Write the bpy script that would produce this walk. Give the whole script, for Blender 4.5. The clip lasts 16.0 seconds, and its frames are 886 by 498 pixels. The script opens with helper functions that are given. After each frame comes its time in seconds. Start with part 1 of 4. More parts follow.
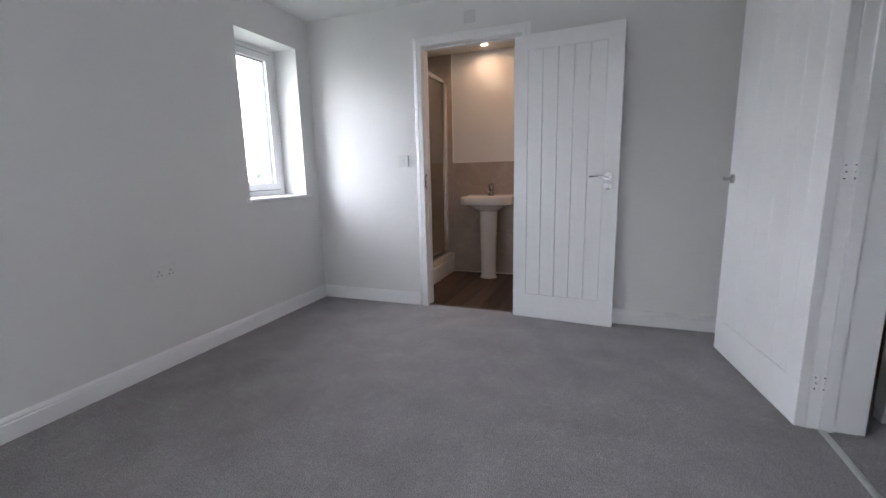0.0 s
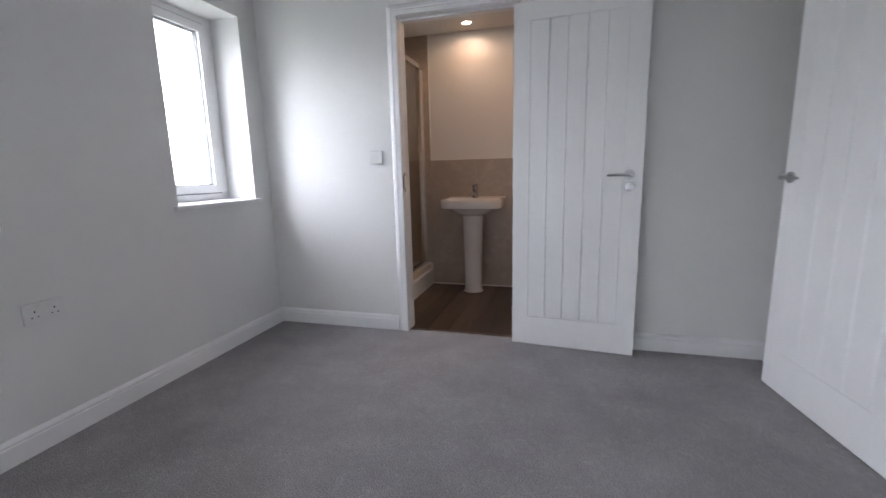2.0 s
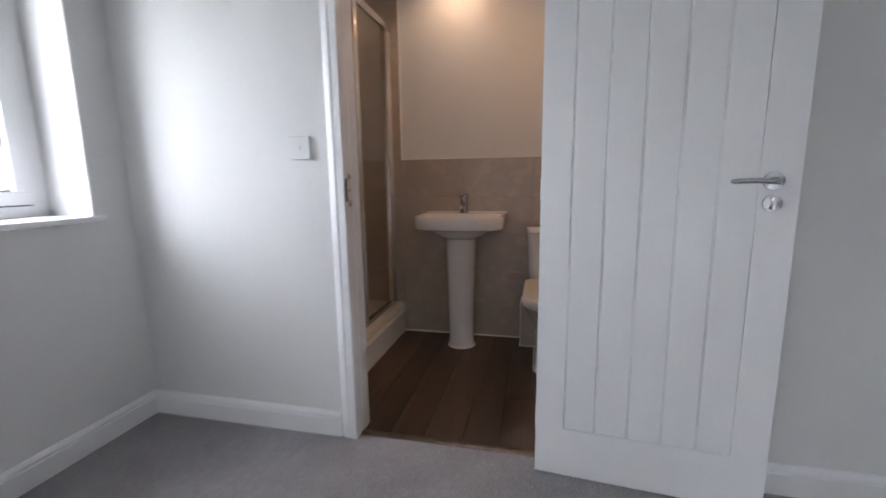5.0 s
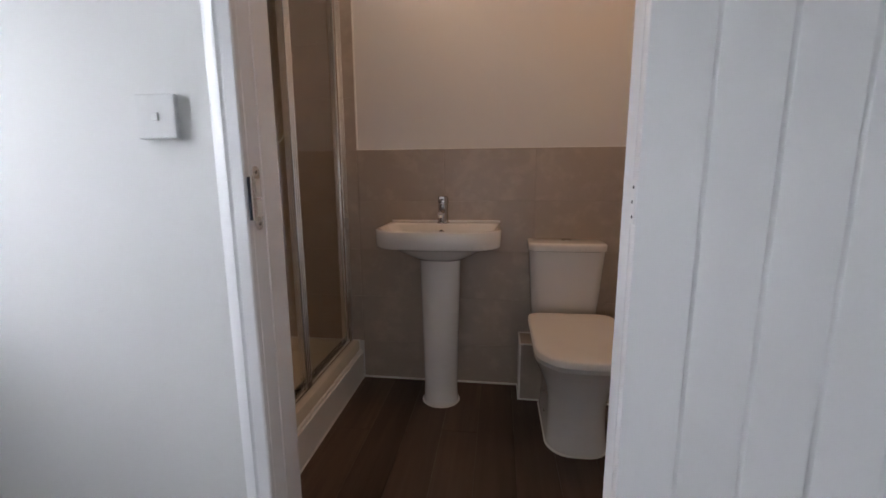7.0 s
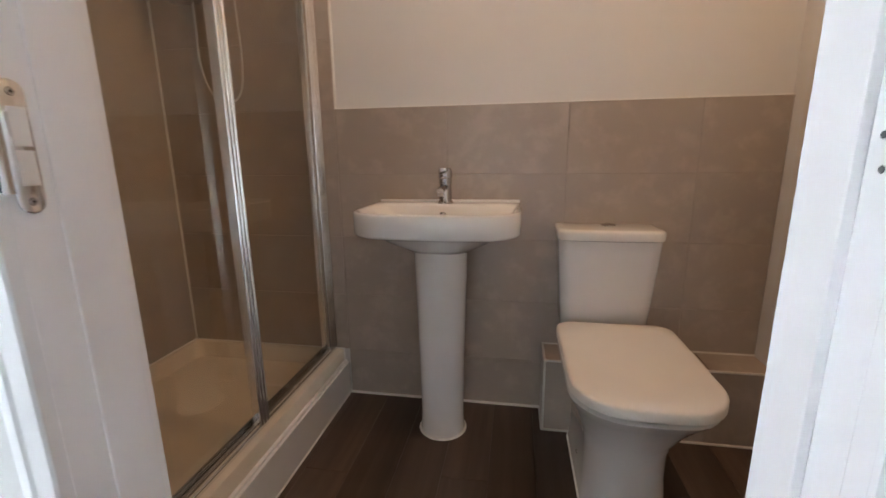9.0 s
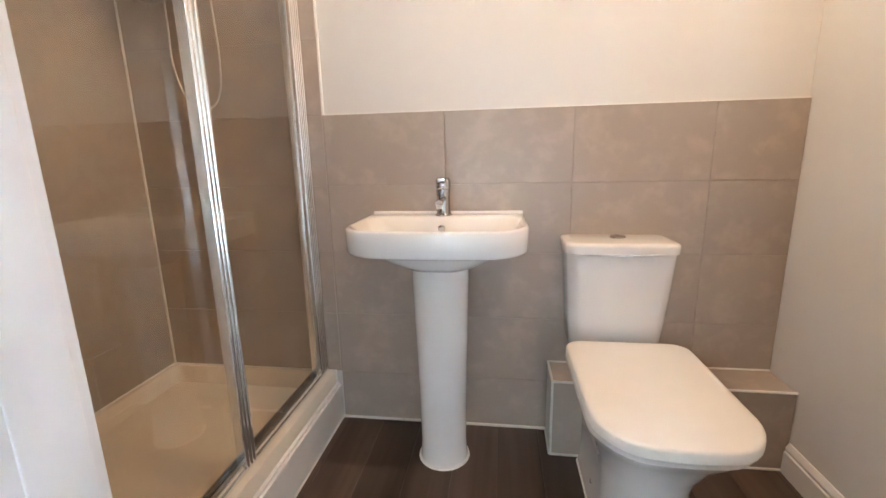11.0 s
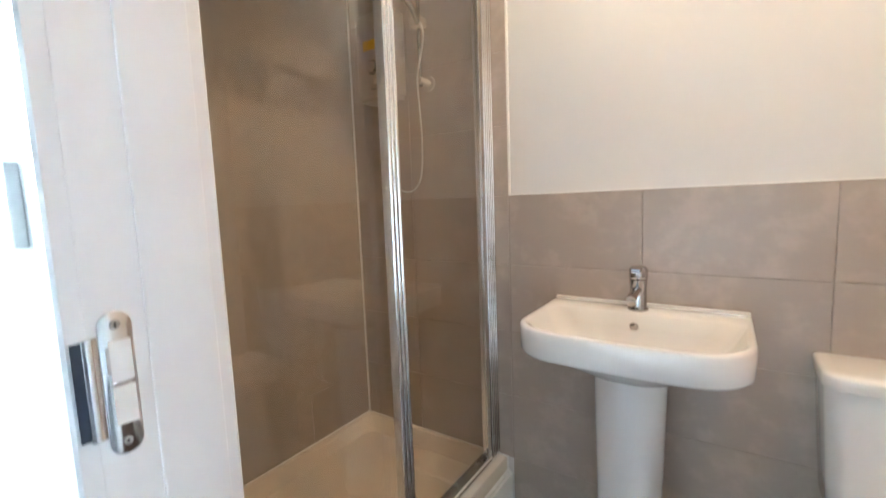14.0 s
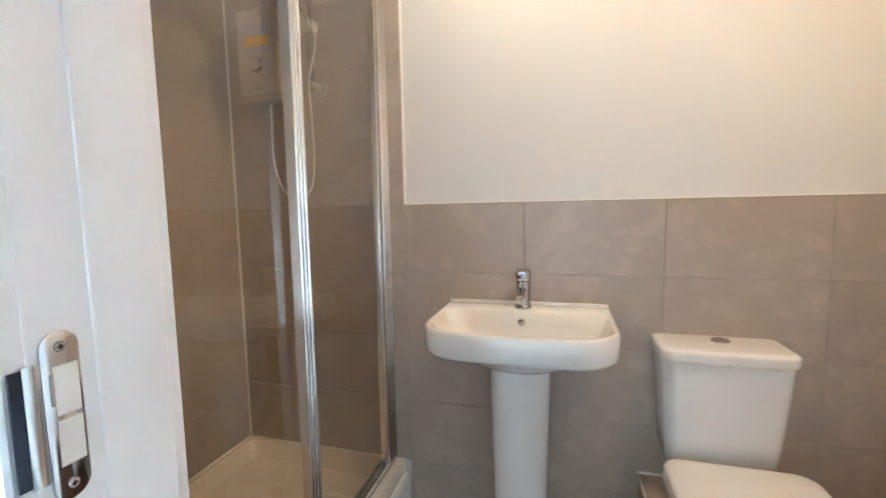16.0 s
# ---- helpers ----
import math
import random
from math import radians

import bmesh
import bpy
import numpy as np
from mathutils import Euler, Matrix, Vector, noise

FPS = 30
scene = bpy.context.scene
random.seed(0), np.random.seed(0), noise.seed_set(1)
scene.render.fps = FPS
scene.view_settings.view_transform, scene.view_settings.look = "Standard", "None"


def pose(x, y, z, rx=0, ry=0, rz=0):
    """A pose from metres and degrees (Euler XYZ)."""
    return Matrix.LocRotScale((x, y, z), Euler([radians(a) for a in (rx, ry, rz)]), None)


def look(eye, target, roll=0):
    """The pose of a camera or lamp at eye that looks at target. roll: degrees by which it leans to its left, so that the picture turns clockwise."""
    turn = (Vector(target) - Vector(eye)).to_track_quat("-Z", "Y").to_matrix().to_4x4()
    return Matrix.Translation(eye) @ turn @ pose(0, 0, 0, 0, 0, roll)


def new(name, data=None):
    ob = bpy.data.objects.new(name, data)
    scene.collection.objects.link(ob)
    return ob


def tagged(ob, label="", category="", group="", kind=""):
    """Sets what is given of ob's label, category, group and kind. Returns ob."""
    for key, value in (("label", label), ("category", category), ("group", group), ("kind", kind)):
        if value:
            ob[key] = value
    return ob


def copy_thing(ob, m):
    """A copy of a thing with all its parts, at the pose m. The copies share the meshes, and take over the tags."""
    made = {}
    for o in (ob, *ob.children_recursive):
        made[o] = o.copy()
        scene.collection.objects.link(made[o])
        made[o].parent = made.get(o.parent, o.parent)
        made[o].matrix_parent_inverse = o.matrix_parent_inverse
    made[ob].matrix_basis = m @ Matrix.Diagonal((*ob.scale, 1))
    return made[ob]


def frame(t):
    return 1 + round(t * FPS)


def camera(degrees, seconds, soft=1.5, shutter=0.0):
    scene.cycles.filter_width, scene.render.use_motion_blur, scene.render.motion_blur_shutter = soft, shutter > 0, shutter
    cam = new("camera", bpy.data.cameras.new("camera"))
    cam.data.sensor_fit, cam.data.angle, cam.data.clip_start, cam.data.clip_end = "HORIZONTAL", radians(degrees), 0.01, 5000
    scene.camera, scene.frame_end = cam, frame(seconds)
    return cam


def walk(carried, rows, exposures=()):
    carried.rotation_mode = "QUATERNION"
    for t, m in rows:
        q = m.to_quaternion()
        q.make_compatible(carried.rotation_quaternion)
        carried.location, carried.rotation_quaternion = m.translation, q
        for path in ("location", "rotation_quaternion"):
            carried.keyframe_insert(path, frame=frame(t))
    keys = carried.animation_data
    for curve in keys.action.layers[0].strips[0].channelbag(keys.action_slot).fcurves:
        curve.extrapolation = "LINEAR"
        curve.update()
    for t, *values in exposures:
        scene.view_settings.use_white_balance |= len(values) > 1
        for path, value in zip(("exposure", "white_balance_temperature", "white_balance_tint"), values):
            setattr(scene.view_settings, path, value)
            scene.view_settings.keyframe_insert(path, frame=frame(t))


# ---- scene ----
cam = camera(92.6, 16.0, soft=1.5, shutter=0.5)
PATH = [
    (0, (1.779, 0.387, 1.089), (1.086, 2.229, 0.736), -1.3),
    (0.5, (1.728, 0.519, 1.088), (1.024, 2.359, 0.738), -0.2),
    (1, (1.588, 0.622, 1.084), (1.02, 2.506, 0.727), -0.8),
    (1.5, (1.49, 0.737, 1.092), (1.036, 2.653, 0.74), -2.1),
    (2, (1.465, 0.898, 1.083), (0.927, 2.791, 0.726), -1.4),
    (2.5, (1.458, 1.079, 1.083), (0.809, 2.937, 0.725), 0.5),
    (3, (1.395, 1.242, 1.068), (0.84, 3.133, 0.724), 0.1),
    (3.5, (1.285, 1.451, 1.09), (0.877, 3.379, 0.754), -1.6),
    (4, (1.236, 1.621, 1.076), (0.807, 3.546, 0.745), -1.8),
    (4.5, (1.234, 1.847, 1.084), (0.688, 3.742, 0.749), -0.8),
    (5, (1.181, 2.037, 1.061), (0.731, 3.959, 0.737), -0.8),
    (5.2, (1.132, 2.115, 1.073), (0.793, 4.062, 0.766), -1.3),
    (7.5, (0.936, 2.87, 1.068), (0.698, 4.823, 0.707), -0.7),
    (8, (0.923, 2.995, 1.05), (0.703, 4.946, 0.671), -1.2),
    (8.5, (0.956, 3.133, 1.039), (0.572, 5.054, 0.638), 0.2),
    (9, (0.945, 3.2, 1.012), (0.614, 5.125, 0.586), -0.7),
    (9.2, (0.914, 3.213, 1.006), (0.672, 5.15, 0.568), -0.8),
    (11.3, (0.885, 3.335, 1.052), (0.601, 5.271, 0.639), -1.5),
    (11.5, (0.902, 3.358, 1.062), (0.489, 5.275, 0.671), -1.6),
    (12, (0.943, 3.407, 1.079), (0.269, 5.256, 0.726), -1.5),
    (12.5, (0.947, 3.421, 1.079), (0.036, 5.176, 0.778), -1.2),
    (13, (0.939, 3.416, 1.084), (-0.119, 5.091, 0.813), -0.8),
    (13.5, (0.918, 3.412, 1.111), (-0.186, 5.055, 0.823), -1.6),
    (14, (0.904, 3.419, 1.174), (-0.211, 5.066, 0.961), -2.1),
    (14.5, (0.892, 3.422, 1.238), (-0.241, 5.066, 1.108), -1.2),
    (15, (0.887, 3.414, 1.242), (-0.202, 5.086, 1.101), -1.4),
    (15.5, (0.862, 3.387, 1.202), (0.035, 5.199, 1.025), -1.0),
    (16, (0.819, 3.341, 1.175), (0.271, 5.255, 0.987), -1.1),
]
# the film camera's own exposure and white balance along the walk
EXPOSURES = [(0.0, 3.95, 6330, 13), (5.2, 3.9, 6330, 13), (7.5, 3.8, 6350, 12), (8.4, 4.05, 6350, 10), (9.2, 4.87, 6150, 5), (11.3, 5.82, 5550, 0), (13.0, 5.82, 5400, -3), (14.5, 5.55, 5350, -4), (16.0, 5.52, 5350, -5)]
walk(cam, [(t, look(eye, target, roll)) for t, eye, target, roll in PATH], EXPOSURES)
SKY, SUN, LAMP, LED_FACE, CEILING, BATH_CEILING, DAY = 0.20, 2.0, 0.27, 8.0, 2.34, 2.30, 3.0

# ---- world and large lights ----
world = bpy.data.worlds.new("overcast_sky")
world.use_nodes = True
scene.world = world
wn, wl = world.node_tree.nodes, world.node_tree.links
sky = wn.new("ShaderNodeTexSky")
sky.sky_type, sky.sun_disc = "NISHITA", False
sky.sun_elevation, sky.sun_rotation = radians(38), radians(90)
sky.air_density, sky.dust_density, sky.ozone_density = 1.0, 1.5, 1.0
grey = wn.new("ShaderNodeHueSaturation")
grey.inputs["Saturation"].default_value = 0.12
wl.new(sky.outputs["Color"], grey.inputs["Color"])
wl.new(grey.outputs["Color"], wn["Background"].inputs["Color"])
wn["Background"].inputs["Strength"].default_value = SKY

sun_data = bpy.data.lights.new("sun", "SUN")
sun_data.energy, sun_data.angle, sun_data.color = SUN, radians(96), (0.88, 0.91, 1.0)
sun = new("sun", sun_data)
sun.matrix_world = look((-16.0, -7.5, 20.0), (0, 0, 0))

# added fill light: unseen second, wider opening of the same wall, behind the walk
day = bpy.data.lights.new("added_daylight_fill", "AREA")
day.shape, day.size, day.size_y, day.energy, day.color = "RECTANGLE", 1.02, 1.14, DAY, (0.82, 0.87, 1.0)
day.spread = radians(100)
day_ob = new("added_daylight_fill", day)
day_ob.matrix_world = pose(-0.74, -1.2, 1.503, 0, -46, 0)

# ---- materials ----


def material(name, colour=(0.8, 0.8, 0.8), rough=0.5, metal=0.0, vary=0.0, scale=4.0, fine=0.0, fine_scale=200.0,
             bump=0.0, bump_scale=300.0, bump_dist=0.001, coat=0.0, random_vary=0.0, stretch=None, rough_vary=0.0, specular=0.5, patch=0.0, patch_scale=5.0):
    """A principled surface with two scales of tone variation, gloss variation and fine relief."""
    m = bpy.data.materials.new(name)
    m.use_nodes = True
    n, l = m.node_tree.nodes, m.node_tree.links
    b = n["Principled BSDF"]
    b.inputs["Roughness"].default_value, b.inputs["Metallic"].default_value = rough, metal
    b.inputs["Coat Weight"].default_value = coat
    b.inputs["Specular IOR Level"].default_value = specular
    co = n.new("ShaderNodeTexCoord")
    vec = co.outputs["Object"]
    info = n.new("ShaderNodeObjectInfo")
    if random_vary or stretch:
        mp = n.new("ShaderNodeMapping")
        if stretch:
            mp.inputs["Scale"].default_value = stretch
        sc = n.new("ShaderNodeMath")
        sc.operation = "MULTIPLY"
        sc.inputs[1].default_value = 57.0
        l.new(info.outputs["Random"], sc.inputs[0])
        cx = n.new("ShaderNodeCombineXYZ")
        for k in "XYZ":
            l.new(sc.outputs[0], cx.inputs[k])
        l.new(cx.outputs[0], mp.inputs["Location"])
        l.new(vec, mp.inputs["Vector"])
        vec = mp.outputs["Vector"]

    def noise_node(s, detail=4.0, roughness=0.55):
        t = n.new("ShaderNodeTexNoise")
        t.inputs["Scale"].default_value, t.inputs["Detail"].default_value, t.inputs["Roughness"].default_value = s, detail, roughness
        l.new(vec, t.inputs["Vector"])
        return t.outputs["Fac"]

    def scaled(fac, amount):
        r = n.new("ShaderNodeMapRange")
        r.inputs["From Min"].default_value, r.inputs["From Max"].default_value = 0.3, 0.7
        r.inputs["To Min"].default_value, r.inputs["To Max"].default_value = 1 - amount, 1 + amount
        l.new(fac, r.inputs["Value"])
        return r.outputs["Result"]

    col = n.new("ShaderNodeRGB")
    col.outputs[0].default_value = (*colour, 1)
    out = col.outputs[0]
    terms = []
    if vary:
        terms.append(scaled(noise_node(scale), vary))
    if fine:
        terms.append(scaled(noise_node(fine_scale, 2.0), fine))
    if patch:
        r = n.new("ShaderNodeMapRange")
        r.interpolation_type = "SMOOTHSTEP"
        r.inputs["From Min"].default_value, r.inputs["From Max"].default_value = 0.46, 0.70
        r.inputs["To Min"].default_value, r.inputs["To Max"].default_value = 1 - patch * 0.3, 1 + patch
        l.new(noise_node(patch_scale, 3.0, 0.6), r.inputs["Value"])
        terms.append(r.outputs["Result"])
    if random_vary:
        r = n.new("ShaderNodeMapRange")
        r.inputs["To Min"].default_value, r.inputs["To Max"].default_value = 1 - random_vary, 1 + random_vary
        l.new(info.outputs["Random"], r.inputs["Value"])
        terms.append(r.outputs["Result"])
    for t in terms:
        x = n.new("ShaderNodeVectorMath")
        x.operation = "SCALE"
        l.new(out, x.inputs[0])
        l.new(t, x.inputs["Scale"])
        out = x.outputs["Vector"]
    l.new(out, b.inputs["Base Color"])
    if rough_vary:
        x = n.new("ShaderNodeMath")
        x.operation = "MULTIPLY"
        x.inputs[1].default_value = rough
        l.new(scaled(noise_node(scale * 2), rough_vary), x.inputs[0])
        l.new(x.outputs[0], b.inputs["Roughness"])
    if bump:
        bp = n.new("ShaderNodeBump")
        bp.inputs["Strength"].default_value, bp.inputs["Distance"].default_value = bump, bump_dist
        l.new(noise_node(bump_scale, 3.0), bp.inputs["Height"])
        l.new(bp.outputs["Normal"], b.inputs["Normal"])
    return m


def glass_material(name, colour, rough=0.0):
    m = bpy.data.materials.new(name)
    m.use_nodes = True
    b = m.node_tree.nodes["Principled BSDF"]
    b.inputs["Base Color"].default_value = (*colour, 1)
    b.inputs["Roughness"].default_value, b.inputs["Transmission Weight"].default_value, b.inputs["IOR"].default_value = rough, 1.0, 1.5
    return m


def glow_material(name, colour, strength):
    m = bpy.data.materials.new(name)
    m.use_nodes = True
    b = m.node_tree.nodes["Principled BSDF"]
    b.inputs["Emission Color"].default_value, b.inputs["Emission Strength"].default_value = (*colour, 1), strength
    return m


WALL = material("matt_white_emulsion", (0.725, 0.722, 0.710), 0.85, vary=0.012, scale=1.3, bump=0.12, bump_scale=260, bump_dist=0.0006, specular=0.25)
CEIL = material("matt_white_ceiling", (0.74, 0.74, 0.73), 0.9, vary=0.012, scale=1.1, bump=0.1, bump_scale=200, bump_dist=0.0006, specular=0.2)
GLOSS = material("white_satin_woodwork", (0.81, 0.81, 0.815), 0.38, vary=0.012, scale=3, bump=0.06, bump_scale=90, bump_dist=0.0004, rough_vary=0.12)
UPVC = material("white_plastic_frame", (0.82, 0.82, 0.82), 0.3, vary=0.01, scale=5)
PLATE = material("white_switch_plastic", (0.70, 0.70, 0.69), 0.3, vary=0.01, scale=20)
DULL = material("dull_grey_plastic", (0.62, 0.61, 0.60), 0.5, vary=0.03, scale=20)
DARK = material("dark_hole", (0.02, 0.02, 0.02), 0.6, vary=0.1, scale=40)
RUBBER = material("grey_rubber_gasket", (0.09, 0.095, 0.10), 0.6, vary=0.1, scale=30)
CHROME = material("polished_chrome", (0.52, 0.52, 0.53), 0.08, 1.0, vary=0.02, scale=30, rough_vary=0.25)
STEEL = material("brushed_steel", (0.66, 0.655, 0.64), 0.28, 1.0, vary=0.06, scale=60, fine=0.05, fine_scale=400)
HOSE = material("bright_ribbed_hose", (0.70, 0.69, 0.67), 0.30, 0.7, vary=0.04, scale=40)
KEEP = material("polished_steel_plate", (0.74, 0.73, 0.72), 0.13, 1.0, vary=0.04, scale=60)
LIP_DARK = material("blue_black_reflection", (0.022, 0.034, 0.060), 0.5, vary=0.1, scale=40)
WORN = material("worn_dark_metal_strip", (0.20, 0.18, 0.165), 0.42, 1.0, vary=0.25, scale=25, fine=0.1, fine_scale=300)
ALU = material("bright_aluminium_profile", (0.82, 0.82, 0.81), 0.12, 1.0, vary=0.03, scale=6)
CERAMIC = material("white_glazed_ceramic", (0.77, 0.76, 0.745), 0.08, vary=0.008, scale=6, coat=0.5)
ACRYLIC = material("cream_white_acrylic", (0.72, 0.66, 0.56), 0.22, vary=0.03, scale=5, rough_vary=0.2)
PANEL = material("white_plastic_panel", (0.78, 0.77, 0.75), 0.3, vary=0.015, scale=8)
SEALANT = material("white_sealant", (0.80, 0.79, 0.76), 0.4, vary=0.04, scale=25)
GROUT = material("pale_grey_grout", (0.37, 0.32, 0.275), 0.85, vary=0.08, scale=30)
UNIT = material("pale_grey_shower_plastic", (0.47, 0.41, 0.35), 0.3, vary=0.02, scale=12)
YELLOW = material("yellow_sticker", (0.75, 0.45, 0.02), 0.45, vary=0.05, scale=30)
INK = material("grey_print", (0.2, 0.2, 0.2), 0.5, vary=0.05, scale=40)
BROWN = material("brown_stained_wood", (0.16, 0.055, 0.025), 0.45, vary=0.25, scale=9, stretch=(1, 1, 0.12))
# glass tint stands in for shade in the cubicle seen through it
SHADE_GLASS = glass_material("shade_tinted_shower_glass", (0.835, 0.82, 0.795))
PANE = glass_material("clear_window_glass", (0.98, 0.99, 0.985))
LED = glow_material("lit_lamp_face", (1.0, 0.85, 0.65), LED_FACE)

# carpet: short cut pile, with darker and lighter brushed patches
CARPET = material("grey_cut_pile_carpet", (0.315, 0.302, 0.308), 0.97, vary=0.11, scale=4.0, fine=0.50, fine_scale=220, patch=0.09, patch_scale=34, bump=0.6, bump_scale=800, bump_dist=0.003, specular=0.1)
# wall tile: taupe stone look, cloudy patches and fine speckle
TILE = material("taupe_stone_look_tile", (0.415, 0.356, 0.305), 0.31, vary=0.05, scale=1.6, patch=0.11, patch_scale=10, random_vary=0.035, rough_vary=0.10)
# vinyl: dark brown wood look, grain along y
VINYL = material("dark_wood_look_vinyl", (0.088, 0.060, 0.048), 0.42, vary=0.45, scale=4.5, fine=0.16, fine_scale=40, random_vary=0.25, stretch=(1, 0.06, 1), bump=0.2, bump_scale=70, bump_dist=0.0006, rough_vary=0.2)
GRASS = material("pale_winter_grass", (0.09, 0.11, 0.05), 0.95, vary=0.3, scale=0.4, fine=0.2, fine_scale=8)
BARK = material("grey_brown_bark", (0.10, 0.08, 0.065), 0.9, vary=0.25, scale=6)
ROOF = material("red_clay_roof_tile", (0.36, 0.13, 0.085), 0.8, vary=0.2, scale=2.5)
RENDER = material("pale_house_render", (0.62, 0.58, 0.54), 0.85, vary=0.06, scale=0.8)
SLATE = material("dark_house_window", (0.04, 0.05, 0.06), 0.1, vary=0.1, scale=2)

# ---- building helpers ----


def chain(ob):
    """World matrix of an object from its own pose and its parents' poses."""
    m = ob.matrix_basis.copy()
    while ob.parent:
        ob = ob.parent
        m = ob.matrix_basis @ m
    return m


def mesh_of(name, bm, mat, angle=35):
    bmesh.ops.recalc_face_normals(bm, faces=bm.faces)
    for e in bm.edges:
        e.smooth = len(e.link_faces) == 2 and e.calc_face_angle(0.0) < radians(angle)
    me = bpy.data.meshes.new(name)
    bm.to_mesh(me)
    bm.free()
    me.materials.append(mat)
    return me


def part(name, bm, mat, parent=None, label="", local=False, angle=35):
    """One mesh object from a bmesh in world metres (or in the parent's own), under its parent."""
    if parent is not None and not local:
        bm.transform(chain(parent).inverted())
    ob = new(name, mesh_of(name, bm, mat, angle))
    ob.parent = parent
    return tagged(ob, label)


def thing(name, loc, label, category, group="", rz=0.0):
    ob = new(name)
    ob.empty_display_size = 0.05
    ob.matrix_basis = pose(*loc, 0, 0, rz)
    return tagged(ob, label, category, group)


def structure(name, bm, mat, label, category):
    return tagged(part(name, bm, mat), label, category, kind="structure")


def box(x0, x1, y0, y1, z0, z1, bevel=0.0, seg=2, bm=None):
    """A box between limits with its edges eased."""
    b = bmesh.new()
    bmesh.ops.create_cube(b, size=1.0)
    b.transform(Matrix.Translation(((x0 + x1) / 2, (y0 + y1) / 2, (z0 + z1) / 2)) @ Matrix.Diagonal((x1 - x0, y1 - y0, z1 - z0, 1)))
    for f in b.faces:
        f.smooth = False
    if bevel:
        bmesh.ops.bevel(b, geom=list(b.edges), offset=bevel, segments=seg, profile=0.6, affect="EDGES")
        flat = sorted(b.faces, key=lambda f: -f.calc_area())[:6]
        for f in b.faces:
            f.smooth, f.material_index = True, 0
        for f in flat:
            f.smooth = False
    if bm is None:
        return b
    return join(bm, b)


def join(a, b):
    me = bpy.data.meshes.new("tmp")
    b.to_mesh(me)
    b.free()
    a.from_mesh(me)
    bpy.data.meshes.remove(me)
    return a


def rings(loops, cap0=True, cap1=True, closed=False):
    """A skin over rings of equal count."""
    bm = bmesh.new()
    vs = [[bm.verts.new(p) for p in ring] for ring in loops]
    pairs = list(zip(vs, vs[1:])) + ([(vs[-1], vs[0])] if closed else [])
    for a, b in pairs:
        for i in range(len(a)):
            j = (i + 1) % len(a)
            bm.faces.new((a[i], a[j], b[j], b[i]))
    if cap0 and not closed:
        bm.faces.new(vs[0])
    if cap1 and not closed:
        bm.faces.new(list(reversed(vs[-1])))
    for f in bm.faces:
        f.smooth = True
    return bm


def smooth_path(points, steps=8):
    """Catmull-Rom through the points."""
    p = [Vector(q) for q in points]
    p = [2 * p[0] - p[1]] + p + [2 * p[-1] - p[-2]]
    out = []
    for i in range(1, len(p) - 2):
        for s in range(steps):
            t = s / steps
            a, b, c, d = p[i - 1:i + 3]
            out.append(0.5 * (2 * b + (c - a) * t + (2 * a - 5 * b + 4 * c - d) * t * t + (3 * b - a - 3 * c + d) * t ** 3))
    return out + [p[-2]]


def tube(points, radius, sides=12, ripple=0.0):
    """A round tube along points; radius may be one number or one per point."""
    pts = [Vector(p) for p in points]
    loops, up = [], Vector((0.31, 0.17, 0.93))
    for i, p in enumerate(pts):
        d = (pts[min(i + 1, len(pts) - 1)] - pts[max(i - 1, 0)]).normalized()
        u = d.cross(up).normalized()
        v = d.cross(u)
        up = -v
        r = radius[i] if isinstance(radius, (list, tuple)) else radius
        r *= 1 + ripple * (i % 2)
        loops.append([p + r * (math.cos(k * math.tau / sides) * u + math.sin(k * math.tau / sides) * v) for k in range(sides)])
    return rings(loops)


def lathe(profile, m=None, sides=28):
    """A turned body: (radius, height) pairs about z, then posed by m."""
    bm = rings([[(r * math.cos(k * math.tau / sides), r * math.sin(k * math.tau / sides), z) for k in range(sides)] for r, z in profile])
    if m is not None:
        bm.transform(m)
    return bm


def sweep(profile, p0, p1, out):
    """A moulding: (depth from the wall, height) profile from p0 to p1; out is the way out of the wall."""
    p0, p1, out = Vector(p0), Vector(p1), Vector(out)
    side = Vector((0, 0, 1)) if abs((p1 - p0).normalized().z) < 0.5 else (p1 - p0).cross(out).normalized()
    return rings([[p + out * d + side * h for d, h in profile] for p in (p0, p1)])


def cells(xs, ys, zs, empty):
    """A solid of a grid of blocks with some left out; only its outer skin is made."""
    bm = bmesh.new()
    nx, ny, nz = len(xs) - 1, len(ys) - 1, len(zs) - 1
    full = lambda i, j, k: 0 <= i < nx and 0 <= j < ny and 0 <= k < nz and (i, j, k) not in empty
    for i in range(nx):
        for j in range(ny):
            for k in range(nz):
                if not full(i, j, k):
                    continue
                c = [[xs[i + a], ys[j + b], zs[k + d]] for a in (0, 1) for b in (0, 1) for d in (0, 1)]
                for (di, dj, dk), f in (((-1, 0, 0), (0, 1, 3, 2)), ((1, 0, 0), (4, 6, 7, 5)), ((0, -1, 0), (0, 4, 5, 1)),
                                        ((0, 1, 0), (2, 3, 7, 6)), ((0, 0, -1), (0, 2, 6, 4)), ((0, 0, 1), (1, 5, 7, 3))):
                    if not full(i + di, j + dj, k + dk):
                        bm.faces.new([bm.verts.new(c[v]) for v in f])
    bmesh.ops.remove_doubles(bm, verts=bm.verts, dist=1e-5)
    return bm


